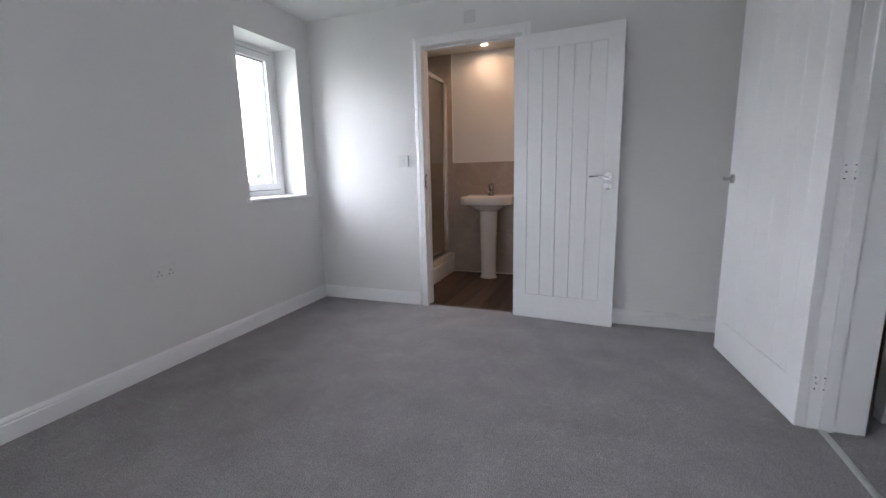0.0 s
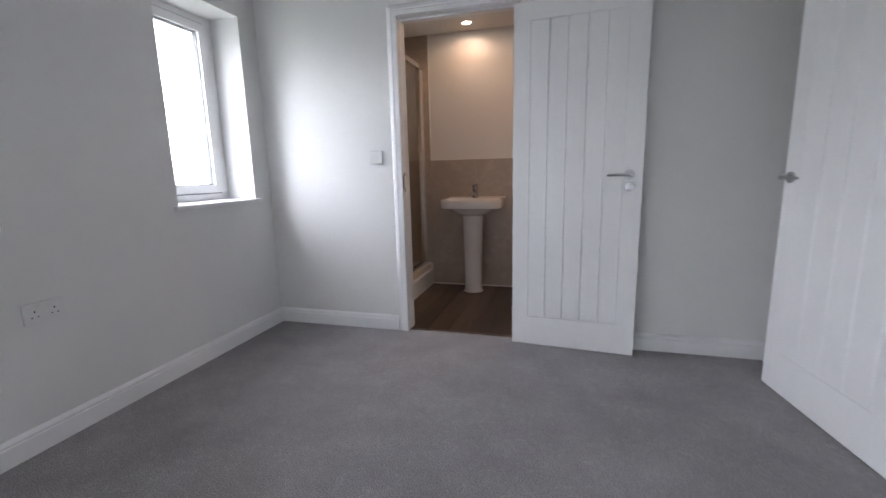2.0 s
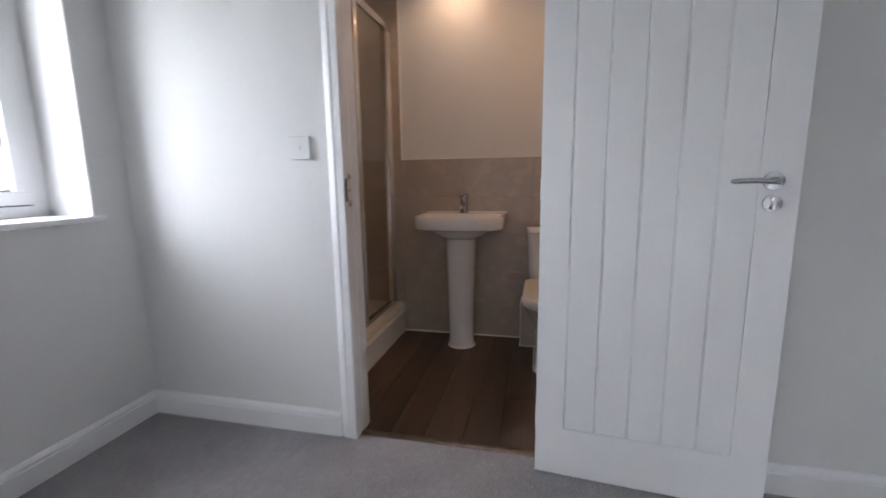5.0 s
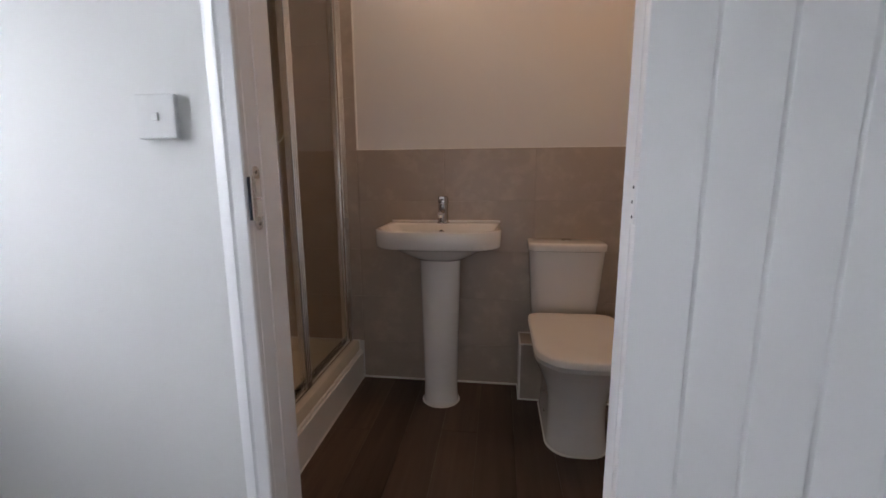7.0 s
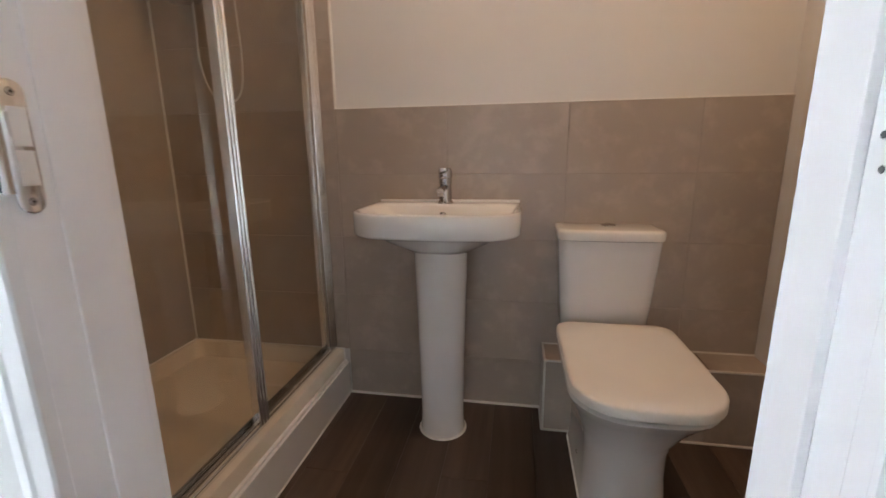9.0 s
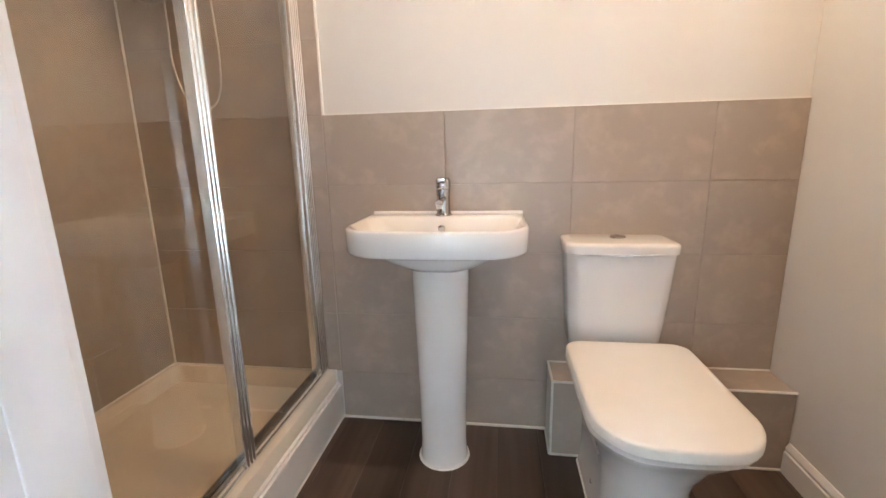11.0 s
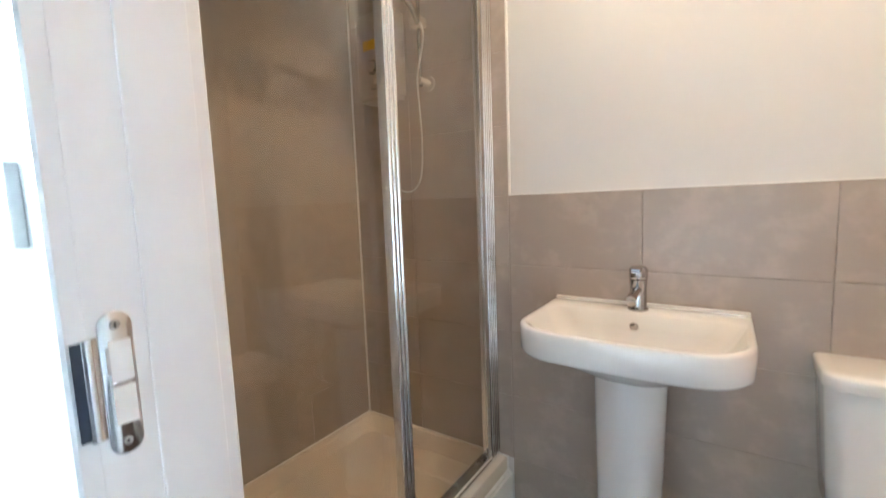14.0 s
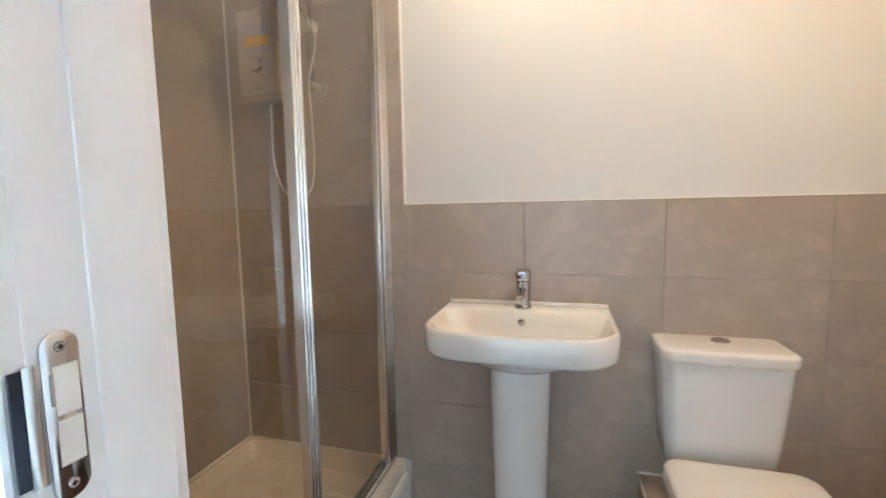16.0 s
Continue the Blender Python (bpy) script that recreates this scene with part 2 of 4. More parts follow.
def outline(x0, x1, y_back, y_front, r_back, r_front, bow, z, n=8):
    """A plan outline with rounded corners and a bowed front (y_front is nearer than y_back)."""
    pts, cx, w = [], (x0 + x1) / 2, (x1 - x0) / 2
    for cxx, cyy, r, a0 in ((x1 - r_back, y_back - r_back, r_back, 90), (x1 - r_front, y_front + r_front, r_front, 0),
                            (x0 + r_front, y_front + r_front, r_front, -90), (x0 + r_back, y_back - r_back, r_back, -180)):
        for k in range(n + 1):
            a = radians(a0 - 90 * k / n)
            pts.append([cxx + r * math.cos(a), cyy + r * math.sin(a), z])
    # extra points along the front, so that it can bow
    k = 2 * (n + 1)
    a, b = pts[k - 1], pts[k]
    mid = [[a[0] + (b[0] - a[0]) * s / 6, a[1] + (b[1] - a[1]) * s / 6, z] for s in range(1, 6)]
    pts[k:k] = mid
    for p in pts:
        f = (y_back - p[1]) / max(1e-6, y_back - y_front)
        p[1] -= bow * max(0.0, 1 - ((p[0] - cx) / w) ** 2) * max(0.0, f) ** 2
    return pts


# ---- plan ----
XL, XR, YF, YB, H = -0.57, 2.625, 3.54, -2.2, CEILING      # bedroom
BY0, BY1, BXL, BXR, BH = 3.642, 4.815, -0.50, 1.825, BATH_CEILING               # bathroom
DX0, DX1, DHEAD = 0.457, 1.211, 2.028                       # clear bathroom doorway
EY0, EY1 = 1.545, 2.430                                     # clear entry doorway
WY0, WY1, WZ0, WZ1 = 2.755, 3.372, 0.915, 2.092             # window opening
LIN = 0.03

# opening at y -1.8 to -0.6 is unseen, added to let the fill in
structure("wall_west", cells([-0.87, XL], [YB - 0.1, -1.8, -0.6, WY0, WY1, YF + 0.1], [0, WZ0, WZ1, H], {(0, 1, 1), (0, 3, 1)}), WALL,
          "white painted bedroom wall with a deep window reveal and an added unseen opening", "wall")
structure("wall_north", cells([XL, DX0 - LIN, DX1 + LIN, 2.8], [YF, BY0], [0, DHEAD + LIN, H], {(1, 0, 0)}), WALL,
          "white painted partition wall between bedroom and shower room", "wall")
structure("wall_east", cells([XR, 2.8], [YB, EY0 - LIN, EY1 + LIN, YF], [0, DHEAD + LIN, H], {(0, 1, 0)}), WALL,
          "white painted bedroom wall with the landing doorway", "wall")
structure("wall_south", box(XL, 4.2, YB - 0.1, YB, 0, H), WALL, "plain white painted bedroom wall", "wall")
structure("floor", box(XL - 0.05, 4.2, YB, 3.575, -0.12, 0.0), CARPET, "grey cut pile carpet with brushed patches", "floor")
structure("ceiling_bathroom", box(BXL, BXR, BY0, BY1, BH, BH + 0.03), CEIL, "white painted shower room ceiling", "ceiling")
structure("ceiling", box(-0.87, 4.3, YB - 0.1, 5.05, H, H + 0.1), CEIL, "white painted ceiling", "ceiling")
# shower room shell
structure("wall_bathroom_north", box(-0.87, 2.0, BY1, BY1 + 0.2, 0, H), WALL, "cream white painted shower room wall, half tiled", "wall")
structure("wall_bathroom_west", box(-0.87, BXL, BY0, BY1, 0, H), WALL, "shower room wall behind the shower tiles", "wall")
structure("wall_bathroom_east", box(BXR, 2.0, BY0, BY1, 0, H), WALL, "cream white painted shower room wall", "wall")
# landing shell
structure("wall_landing_east", box(4.1, 4.2, YB, 3.64, 0, H), WALL, "white painted landing wall", "wall")
structure("wall_landing_north", box(2.8, 4.1, 3.54, 3.64, 0, H), WALL, "white painted landing end wall", "wall")

# skirting boards
SKIRT = [(0, 0), (0.017, 0), (0.017, 0.076), (0.012, 0.080), (0.012, 0.085), (0.0145, 0.088), (0.013, 0.094), (0.008, 0.101), (0.005, 0.106), (0, 0.106)]
for nm, a, b, o in (("baseboard_west", (XL, YB, 0), (XL, YF, 0), (1, 0, 0)),
                    ("baseboard_north", (XL + 0.015, YF, 0), (0.385, YF, 0), (0, -1, 0)),
                    ("baseboard_north_end", (1.275, YF, 0), (XR - 0.015, YF, 0), (0, -1, 0)),
                    ("baseboard_east", (XR, EY1 + 0.07, 0), (XR, YF, 0), (-1, 0, 0)),
                    ("baseboard_east_end", (XR, YB, 0), (XR, EY0 - 0.07, 0), (-1, 0, 0)),
                    ("baseboard_south", (XL + 0.015, YB, 0), (XR - 0.015, YB, 0), (0, 1, 0)),
                    ("baseboard_bathroom_east", (BXR, BY0, 0), (BXR, 4.655, 0), (-1, 0, 0))):
    structure(nm, sweep(SKIRT, a, b, o), GLOSS, "white moulded skirting board", "skirting board")

# architraves and linings
ARCH = [(0, 0), (0.017, 0), (0.020, 0.003), (0.020, 0.026), (0.0165, 0.029), (0.0165, 0.033), (0.0185, 0.037), (0.0165, 0.050), (0.011, 0.062), (0.008, 0.067), (0, 0.067)]


def architrave(name, axis, fixed, out, a0, a1, head):
    """Three mouldings round an opening; the thick edge lies towards the opening."""
    def at(a, z):
        return (a, fixed, z) if axis == "x" else (fixed, a, z)
    bm = bmesh.new()
    o = (0, out, 0) if axis == "x" else (out, 0, 0)
    e = (lambda s: Vector((s, 0, 0))) if axis == "x" else (lambda s: Vector((0, s, 0)))
    for a, s in ((a0, -1), (a1, 1)):
        loops = []
        for z, mitre in ((0, 0), (head, 1)):
            loops.append([Vector(at(a, z + mitre * w)) + Vector(o) * d + e(s * w) for d, w in ARCH])
        join(bm, rings(loops))
    join(bm, rings([[Vector(at(a, head + w)) + Vector(o) * d + e(s * w) for d, w in ARCH] for a, s in ((a0, -1), (a1, 1))]))
    return structure(name, bm, GLOSS, "white painted architrave round a doorway", "architrave")


architrave("trim_bathroom_door", "x", YF, -1, DX0 - 0.0008, DX1 + 0.003, DHEAD + 0.003)
architrave("trim_bathroom_door_inside", "x", BY0, 1, DX0 - 0.003, DX1 + 0.003, DHEAD + 0.003)
architrave("trim_landing_door", "y", XR, -1, EY0 - 0.003, EY1 + 0.003, DHEAD + 0.003)
architrave("trim_landing_door_outside", "y", 2.8, 1, EY0 - 0.003, EY1 + 0.003, DHEAD + 0.003)

frame_1 = tagged(thing("door_frame_1", (DX0, YF, 0), "white painted timber door lining of the shower room", "door frame"), kind="structure")
part("jamb", box(DX0 - LIN, DX0, YF - 0.003, BY0 + 0.003, 0, DHEAD, 0.0015), GLOSS, frame_1)
part("jamb", box(DX1, DX1 + LIN, YF - 0.003, BY0 + 0.003, 0, DHEAD, 0.0015), GLOSS, frame_1)
part("head", box(DX0 - LIN, DX1 + LIN, YF - 0.003, BY0 + 0.003, DHEAD, DHEAD + LIN, 0.0015), GLOSS, frame_1)
for a, b in ((DX0 - 0.004, DX0 + 0.0022), (DX1 - 0.010, DX1)):
    part("door_stop", box(a, b, YF + 0.042, BY0 + 0.0035, 0, DHEAD, 0.002), GLOSS, frame_1)
part("door_stop", box(DX0 + 0.0012, DX1 - 0.010, YF + 0.042, YF + 0.098, DHEAD - 0.012, DHEAD, 0.002), GLOSS, frame_1)

frame_2 = tagged(thing("door_frame_2", (XR, EY1, 0), "white painted timber door lining of the landing doorway", "door frame"), kind="structure")
part("jamb", box(XR - 0.003, 2.803, EY0 - LIN, EY0, 0, DHEAD, 0.0015), GLOSS, frame_2)
part("jamb", box(XR - 0.003, 2.803, EY1, EY1 + LIN, 0, DHEAD, 0.0015), GLOSS, frame_2)
part("head", box(XR - 0.003, 2.803, EY0 - LIN, EY1 + LIN, DHEAD, DHEAD + LIN, 0.0015), GLOSS, frame_2)
for a, b in ((EY0, EY0 + 0.012), (EY1 - 0.012, EY1)):
    part("door_stop", box(XR + 0.040, XR + 0.085, a, b, 0, DHEAD, 0.002), GLOSS, frame_2)

# strike plate in the latch side of the shower room door lining
strike = thing("strike_plate", (DX0, YF + 0.02, 0.955), "brushed steel latch strike plate with two screws in the door lining", "strike plate")
sx = DX0 + 0.0022


def strike_outline(y0, y1, z0, z1, n=10):
    r = (y1 - y0) / 2
    c = (y0 + y1) / 2
    return [(c + r * math.cos(math.pi * k / n), z1 - r + r * math.sin(math.pi * k / n)) for k in range(n + 1)] + \
           [(c - r * math.cos(math.pi * k / n), z0 + r - r * math.sin(math.pi * k / n)) for k in range(n + 1)]


SY0, SY1, SZ0, SZ1 = YF + 0.004, YF + 0.030, 0.960, 1.091
bm = rings([[(sx - 0.0018, y, z) for y, z in strike_outline(SY0, SY1, SZ0, SZ1)], [(sx, y, z) for y, z in strike_outline(SY0, SY1, SZ0, SZ1)],
            [(sx + 0.0006, y, z) for y, z in strike_outline(SY0 + 0.001, SY1 - 0.001, SZ0 + 0.001, SZ1 - 0.001)]])
part("plate", bm, KEEP, strike)
part("latch_hole", box(sx + 0.0002, sx + 0.0012, SY0 + 0.0065, SY1 - 0.0025, 1.027, 1.065, 0.0003), SEALANT, strike, "white packing seen in the latch hole")
part("bolt_hole", box(sx + 0.0002, sx + 0.0012, SY0 + 0.0065, SY1 - 0.0025, 0.988, 1.023, 0.0003), SEALANT, strike, "white packing seen in the bolt hole")
part("lip", rings([[(sx + d, y, z) for d, y in ((-0.0015, YF + 0.0030), (0.0010, YF + 0.0030), (0.0026, YF - 0.0005), (0.0032, YF - 0.0030), (0.0026, YF - 0.0055), (0.0012, YF - 0.0080), (-0.0015, YF - 0.0080))] for z in (0.981, 1.071)]), KEEP, strike, "bent polished steel lip", angle=50)
# flat blue-black strip painted for the dark reflection on the bent lip
part("lip_slot", box(sx - 0.0016, sx + 0.0004, YF - 0.0150, YF - 0.0080, 0.983, 1.069, 0.0003), LIP_DARK, strike, "dark strip painted for a reflection beside the lip")
part("latch_recess_edge", box(sx + 0.0004, sx + 0.0014, SY0 + 0.0040, SY0 + 0.0068, 1.036, 1.060, 0.0003), STEEL, strike, "grey edge of the latch hole")
for z in (1.079, 0.972):
    s = part("screw", lathe([(0.0001, 0.0016), (0.0036, 0.0016), (0.0042, 0.0006), (0.0042, 0)], pose(sx + 0.0002, (SY0 + SY1) / 2, z, 0, 90, 0), 14), CHROME, strike, "bright cross-head screw")
    part("slot", box(sx + 0.0016, sx + 0.0022, (SY0 + SY1) / 2 - 0.0022, (SY0 + SY1) / 2 + 0.0022, z - 0.0005, z + 0.0005, bm=box(sx + 0.0016, sx + 0.0022, (SY0 + SY1) / 2 - 0.0005, (SY0 + SY1) / 2 + 0.0005, z - 0.0022, z + 0.0022)), DARK, s)

# threshold strips
bar = thing("threshold_strip", (0.8, 3.572, 0), "silver metal carpet threshold strip in the shower room doorway", "threshold strip")
part("bar", sweep([(-0.016, 0), (-0.016, 0.003), (-0.008, 0.006), (0.008, 0.006), (0.016, 0.003), (0.016, 0)], (DX0 + 0.001, 3.572, 0.0005), (DX1 - 0.001, 3.572, 0.0005), (0, -1, 0)), WORN, bar)
bar = thing("threshold_strip", (2.67, 2.0, 0), "silver metal carpet threshold strip in the landing doorway", "threshold strip")
part("bar", sweep([(-0.014, 0), (-0.014, 0.003), (-0.008, 0.006), (0.008, 0.006), (0.014, 0.003), (0.014, 0)], (2.675, EY0 + 0.001, 0.0005), (2.675, EY1 - 0.001, 0.0005), (-1, 0, 0)), STEEL, bar)

# ---- doors ----


def lever_set(parent, x, z, face, way, thumb, side):
    """Round rose, lever, and a thumb turn below it, on the face at y = face; way is the lever's direction along x, side -1 out of the front."""
    def turned(p, cx, cz):
        return lathe(p, pose(cx, face, cz) @ pose(0, 0, 0, 90 if side < 0 else -90))
    handle = part("door_handle", turned([(0.0001, 0), (0.026, 0), (0.0265, 0.004), (0.025, 0.009), (0.0105, 0.010), (0.0095, 0.042), (0.0105, 0.050), (0.0001, 0.052)], x, z), CHROME, parent, "chrome lever handle on a round rose", local=True)
    y = face + side * 0.044
    pts = smooth_path([(x, y, z), (x + way * 0.02, y + side * 0.003, z), (x + way * 0.06, y + side * 0.004, z + 0.001), (x + way * 0.115, y + side * 0.001, z - 0.001)], 6)
    part("lever", tube(pts, [0.0080] * (len(pts) - 2) + [0.0072, 0.004], 14), CHROME, handle, local=True)
    if thumb:
        turn = part("thumb_turn", turned([(0.0001, 0), (0.0245, 0), (0.025, 0.004), (0.0235, 0.009), (0.010, 0.010), (0.0001, 0.011)], x + 0.002, z - 0.063), CHROME, parent, "round chrome thumb turn", local=True)
        part("turn_knob", box(x - 0.003, x + 0.007, min(face + side * 0.010, face + side * 0.026), max(face + side * 0.010, face + side * 0.026), z - 0.081, z - 0.045, 0.003), CHROME, turn, local=True)


def vee_board(x0, x1, y0, y1, front, z0, z1, c=0.0018, wide=0.0075):
    """A flat board whose face edges are chamfered, so that two side by side make a V groove."""
    back, mid, face = (y1, y0 + 0.0058, y0) if front else (y0, y1 - 0.0058, y1)
    bm = rings([[(x0 + w, y, z0 + i), (x1 - i, y, z0 + i), (x1 - i, y, z1 - i), (x0 + w, y, z1 - i)] for y, i, w in ((back, 0.0, 0.0), (mid, 0.0, 0.0), (face, c, wide))])
    for f in bm.faces:
        f.smooth = False
    return bm


def boarded_door(name, loc, rz, width, label, z0=0.008, top=1.989, thumb=False, panel=(0.095, 0.095), rails=(0.20, 0.085), boards=5, levers=True, lever_at=(0.066, 1.045)):
    """A flush boarded door in its own frame: hinge at x = 0, front face at y = 0, body behind it."""
    d = thing(name, loc, label, "door", rz=rz)
    core = part("core", box(0, width, 0.006, 0.029, z0, top, 0.001), GLOSS, d, local=True)
    for y0, y1, front in ((0.0, 0.006, True), (0.029, 0.035, False)):
        lo, hi = panel[0], width - panel[1]
        for a, b in ((0, lo), (hi, width)):
            part("stile", box(a, b, y0, y1, z0, top), GLOSS, d, local=True)
        part("rail", box(lo, hi, y0, y1, z0, rails[0]), GLOSS, d, local=True)
        part("rail", box(lo, hi, y0, y1, top - rails[1], top), GLOSS, d, local=True)
        w = (hi - lo) / boards
        for k in range(boards):
            part("board", vee_board(lo + k * w, lo + (k + 1) * w, y0, y1, front, rails[0], top - rails[1]), GLOSS, d, local=True, angle=8)
    if levers:
        lever_set(d, width - lever_at[0], lever_at[1], 0.0, -1, thumb, -1)
        lever_set(d, width - lever_at[0], lever_at[1], 0.035, -1, thumb, 1)
    part("latch_plate", box(width - 0.0005, width + 0.0012, 0.006, 0.029, 0.96, 1.11, 0.0004), STEEL, d, "steel latch face plate", local=True)
    return d


def hinge_pair(wall_leaf_box, zs, screw_axis, knuckle):
    """Butt hinges: one leaf in the lining, one on the door, a knuckle between."""
    for z in zs:
        h = thing("hinge", (knuckle[0], knuckle[1], z - 0.0375), "white painted steel butt hinge with dark screw holes", "hinge", "door hinges")
        for (x0, x1, y0, y1) in wall_leaf_box:
            part("leaf", box(x0, x1, y0, y1, z - 0.0375, z + 0.0375, 0.0006), UPVC, h)
            for dz, f in ((-0.025, 0.42), (0.0, 0.56), (0.025, 0.42)):
                if screw_axis == "x":
                    cy = y0 + (y1 - y0) * f
                    part("screw", lathe([(0.0001, 0.0009), (0.0024, 0.0009), (0.0031, 0)], pose(x0 - 0.0002, cy, z + dz, 0, -90, 0), 12), RUBBER, h, "dark steel screw")
                else:
                    cx = x0 + (x1 - x0) * f
                    part("screw", lathe([(0.0001, 0.0009), (0.0026, 0.0009), (0.0033, 0)], pose(cx, y0 - 0.0002, z + dz, 90, 0, 0), 12), RUBBER, h, "dark steel screw")
        part("knuckle", lathe([(0.0001, -0.0375), (0.0026, -0.0375), (0.0026, 0.0375), (0.0001, 0.0375)], pose(knuckle[0], knuckle[1], z), 14), UPVC, h)


boarded_door("door_1", (1.177, 3.474, 0), -5.2, 0.703, "white boarded shower room door standing fully open against the wall", thumb=True, panel=(0.094, 0.099), rails=(0.187, 0.100), top=1.994)
hinge_pair([(DX1 - 0.0016, DX1 + 0.0004, 3.553, 3.581), (1.1752, 1.1800, 3.479, 3.504)], (0.21, 1.024, 1.78), "x", (1.192, 3.530))

boarded_door("door_2", (2.612, 2.425, 0), 98.3, 0.834, "white boarded bedroom door standing fully open against the wall", panel=(0.10, 0.10), rails=(0.20, 0.085), lever_at=(0.045, 1.022))
hinge_pair([(2.622, 2.645, EY1 - 0.002, EY1 + 0.0002), (2.652, 2.677, EY1 - 0.002, EY1 + 0.0002)], (0.205, 1.06, 1.78), "y", (2.6485, EY1 - 0.006))

# ---- window ----
FX0, FX1 = -0.850, -0.788
win = tagged(thing("window_1", (FX1, (WY0 + WY1) / 2, WZ0), "white plastic casement window with clear glass, closed", "window"), kind="structure")


def ring_frame(x0, x1, y0, y1, z0, z1, w, bevel=0.004):
    bm = box(x0, x1, y0, y1, z0, z0 + w, bevel)
    box(x0, x1, y0, y1, z1 - w, z1, bevel, bm=bm)
    box(x0 + 0.0005, x1 - 0.0005, y0, y0 + w, z0 + w, z1 - w, 0, bm=bm)
    box(x0 + 0.0005, x1 - 0.0005, y1 - w, y1, z0 + w, z1 - w, 0, bm=bm)
    return bm


part("window_frame", ring_frame(FX0, FX1, WY0 + 0.002, WY1 - 0.002, WZ0 + 0.022, WZ1 - 0.002, 0.060), UPVC, win)
sash = part("sash", ring_frame(FX0 + 0.006, FX1 + 0.012, WY0 + 0.066, WY1 - 0.066, WZ0 + 0.070, WZ1 - 0.044, 0.052), UPVC, win)
# dark ring: seal plus the shadow of the gap, both in its colour
part("sash_gap", ring_frame(FX0 + 0.008, FX1 + 0.002, WY0 + 0.061, WY1 - 0.061, WZ0 + 0.065, WZ1 - 0.039, 0.006, 0.0), RUBBER, win, "dark seal and shadow line round the sash")
part("gasket", ring_frame(FX0 + 0.010, FX1 - 0.004, WY0 + 0.112, WY1 - 0.112, WZ0 + 0.118, WZ1 - 0.092, 0.010, 0.0), RUBBER, sash, "dark grey rubber glazing gasket")
pane = part("pane", box(FX0 + 0.02, FX1 - 0.018, WY0 + 0.115, WY1 - 0.115, WZ0 + 0.12, WZ1 - 0.094), PANE, sash, "clear double glazing")
pane.visible_shadow = False
hb = part("window_handle", box(FX1 + 0.012, FX1 + 0.022, WY0 + 0.080, WY0 + 0.106, 1.42, 1.50, 0.004), UPVC, win, "white window handle")
part("lever", box(FX1 + 0.024, FX1 + 0.038, WY0 + 0.084, WY0 + 0.102, 1.33, 1.46, 0.005), UPVC, hb)

sill = tagged(thing("window_sill", (XL, (WY0 + WY1) / 2, WZ0), "white painted window board with a rounded nose", "window sill"), kind="structure")
part("board", join(box(FX1 - 0.02, XL + 0.002, WY0 + 0.001, WY1 - 0.001, WZ0 - 0.001, WZ0 + 0.021, 0.001), box(XL - 0.001, XL + 0.030, WY0 - 0.035, WY1 + 0.035, WZ0 - 0.001, WZ0 + 0.021, 0.007, 3)), GLOSS, sill)

# ---- small bedroom fittings ----
sock = thing("double_socket", (XL, 2.052, 0.522), "white plastic double power socket on the bedroom wall", "socket")
part("plate", box(XL, XL + 0.010, 1.978, 2.126, 0.522, 0.608, 0.003), PLATE, sock)
for cy in (2.017, 2.087):
    for dy, dz, hy, hz in ((0, 0.013, 0.0022, 0.004), (-0.011, -0.009, 0.0035, 0.002), (0.011, -0.009, 0.0035, 0.002)):
        part("pin_slot", box(XL + 0.0098, XL + 0.0108, cy + dy - hy, cy + dy + hy, 0.558 + dz - hz, 0.558 + dz + hz), DARK, sock)
for cy in (2.033, 2.071):
    part("rocker", box(XL + 0.009, XL + 0.0135, cy - 0.006, cy + 0.006, 0.580, 0.596, 0.0015), PLATE, sock)
for cy in (1.9865, 2.1175):
    part("screw", lathe([(0.0001, 0.0012), (0.0028, 0.0012), (0.0032, 0)], pose(XL + 0.0098, cy, 0.565, 0, 90, 0), 12), PLATE, sock)

sw = thing("light_switch", (0.275, YF, 1.145), "white plastic fan isolator switch on the wall", "switch")
part("plate", box(0.231, 0.317, YF - 0.0125, YF, 1.145, 1.231, 0.0035, 3), PLATE, sw)
part("rocker", box(0.267, 0.281, YF - 0.0160, YF - 0.010, 1.180, 1.196, 0.002), PLATE, sw, "small white rocker")
part("marking", box(0.270, 0.278, YF - 0.0118, YF - 0.0108, 1.199, 1.203), INK, sw, "grey printed marking")

bp = thing("blank_plate", (0.838, YF, 2.146), "off-white blank plastic cover plate above the door", "cover plate")
part("plate", box(0.794, 0.882, YF - 0.009, YF, 2.146, 2.233, 0.003), DULL, bp)
for cx in (0.806, 0.870):
    part("screw", lathe([(0.0001, 0.001), (0.0026, 0.001), (0.003, 0)], pose(cx, YF - 0.0088, 2.19, 90, 0, 0), 12), PLATE, bp)

# ---- landing, seen past the door lining ----
bal = thing("balustrade", (3.05, 2.6, 0), "white painted landing balustrade with square newel post", "balustrade")
part("base_rail", box(2.93, 4.1, 2.565, 2.625, 0.0, 0.045, 0.004), GLOSS, bal)
part("newel", box(2.93, 3.005, 2.557, 2.632, 0.045, 1.15, 0.005), GLOSS, bal)
part("handrail", box(3.005, 4.1, 2.565, 2.625, 0.90, 0.95, 0.015, 3), GLOSS, bal)
for k in range(9):
    part("spindle", box(3.09 + k * 0.11, 3.122 + k * 0.11, 2.579, 2.611, 0.045, 0.90, 0.003), GLOSS, bal)
chest = thing("wooden_chest", (3.3, 3.2, 0), "dark brown stained wooden chest on the landing", "chest")
part("body", box(3.06, 3.7, 3.05, 3.45, 0.02, 0.42, 0.01), BROWN, chest)
part("lid", box(3.05, 3.71, 3.04, 3.46, 0.421, 0.45, 0.006), BROWN, chest)
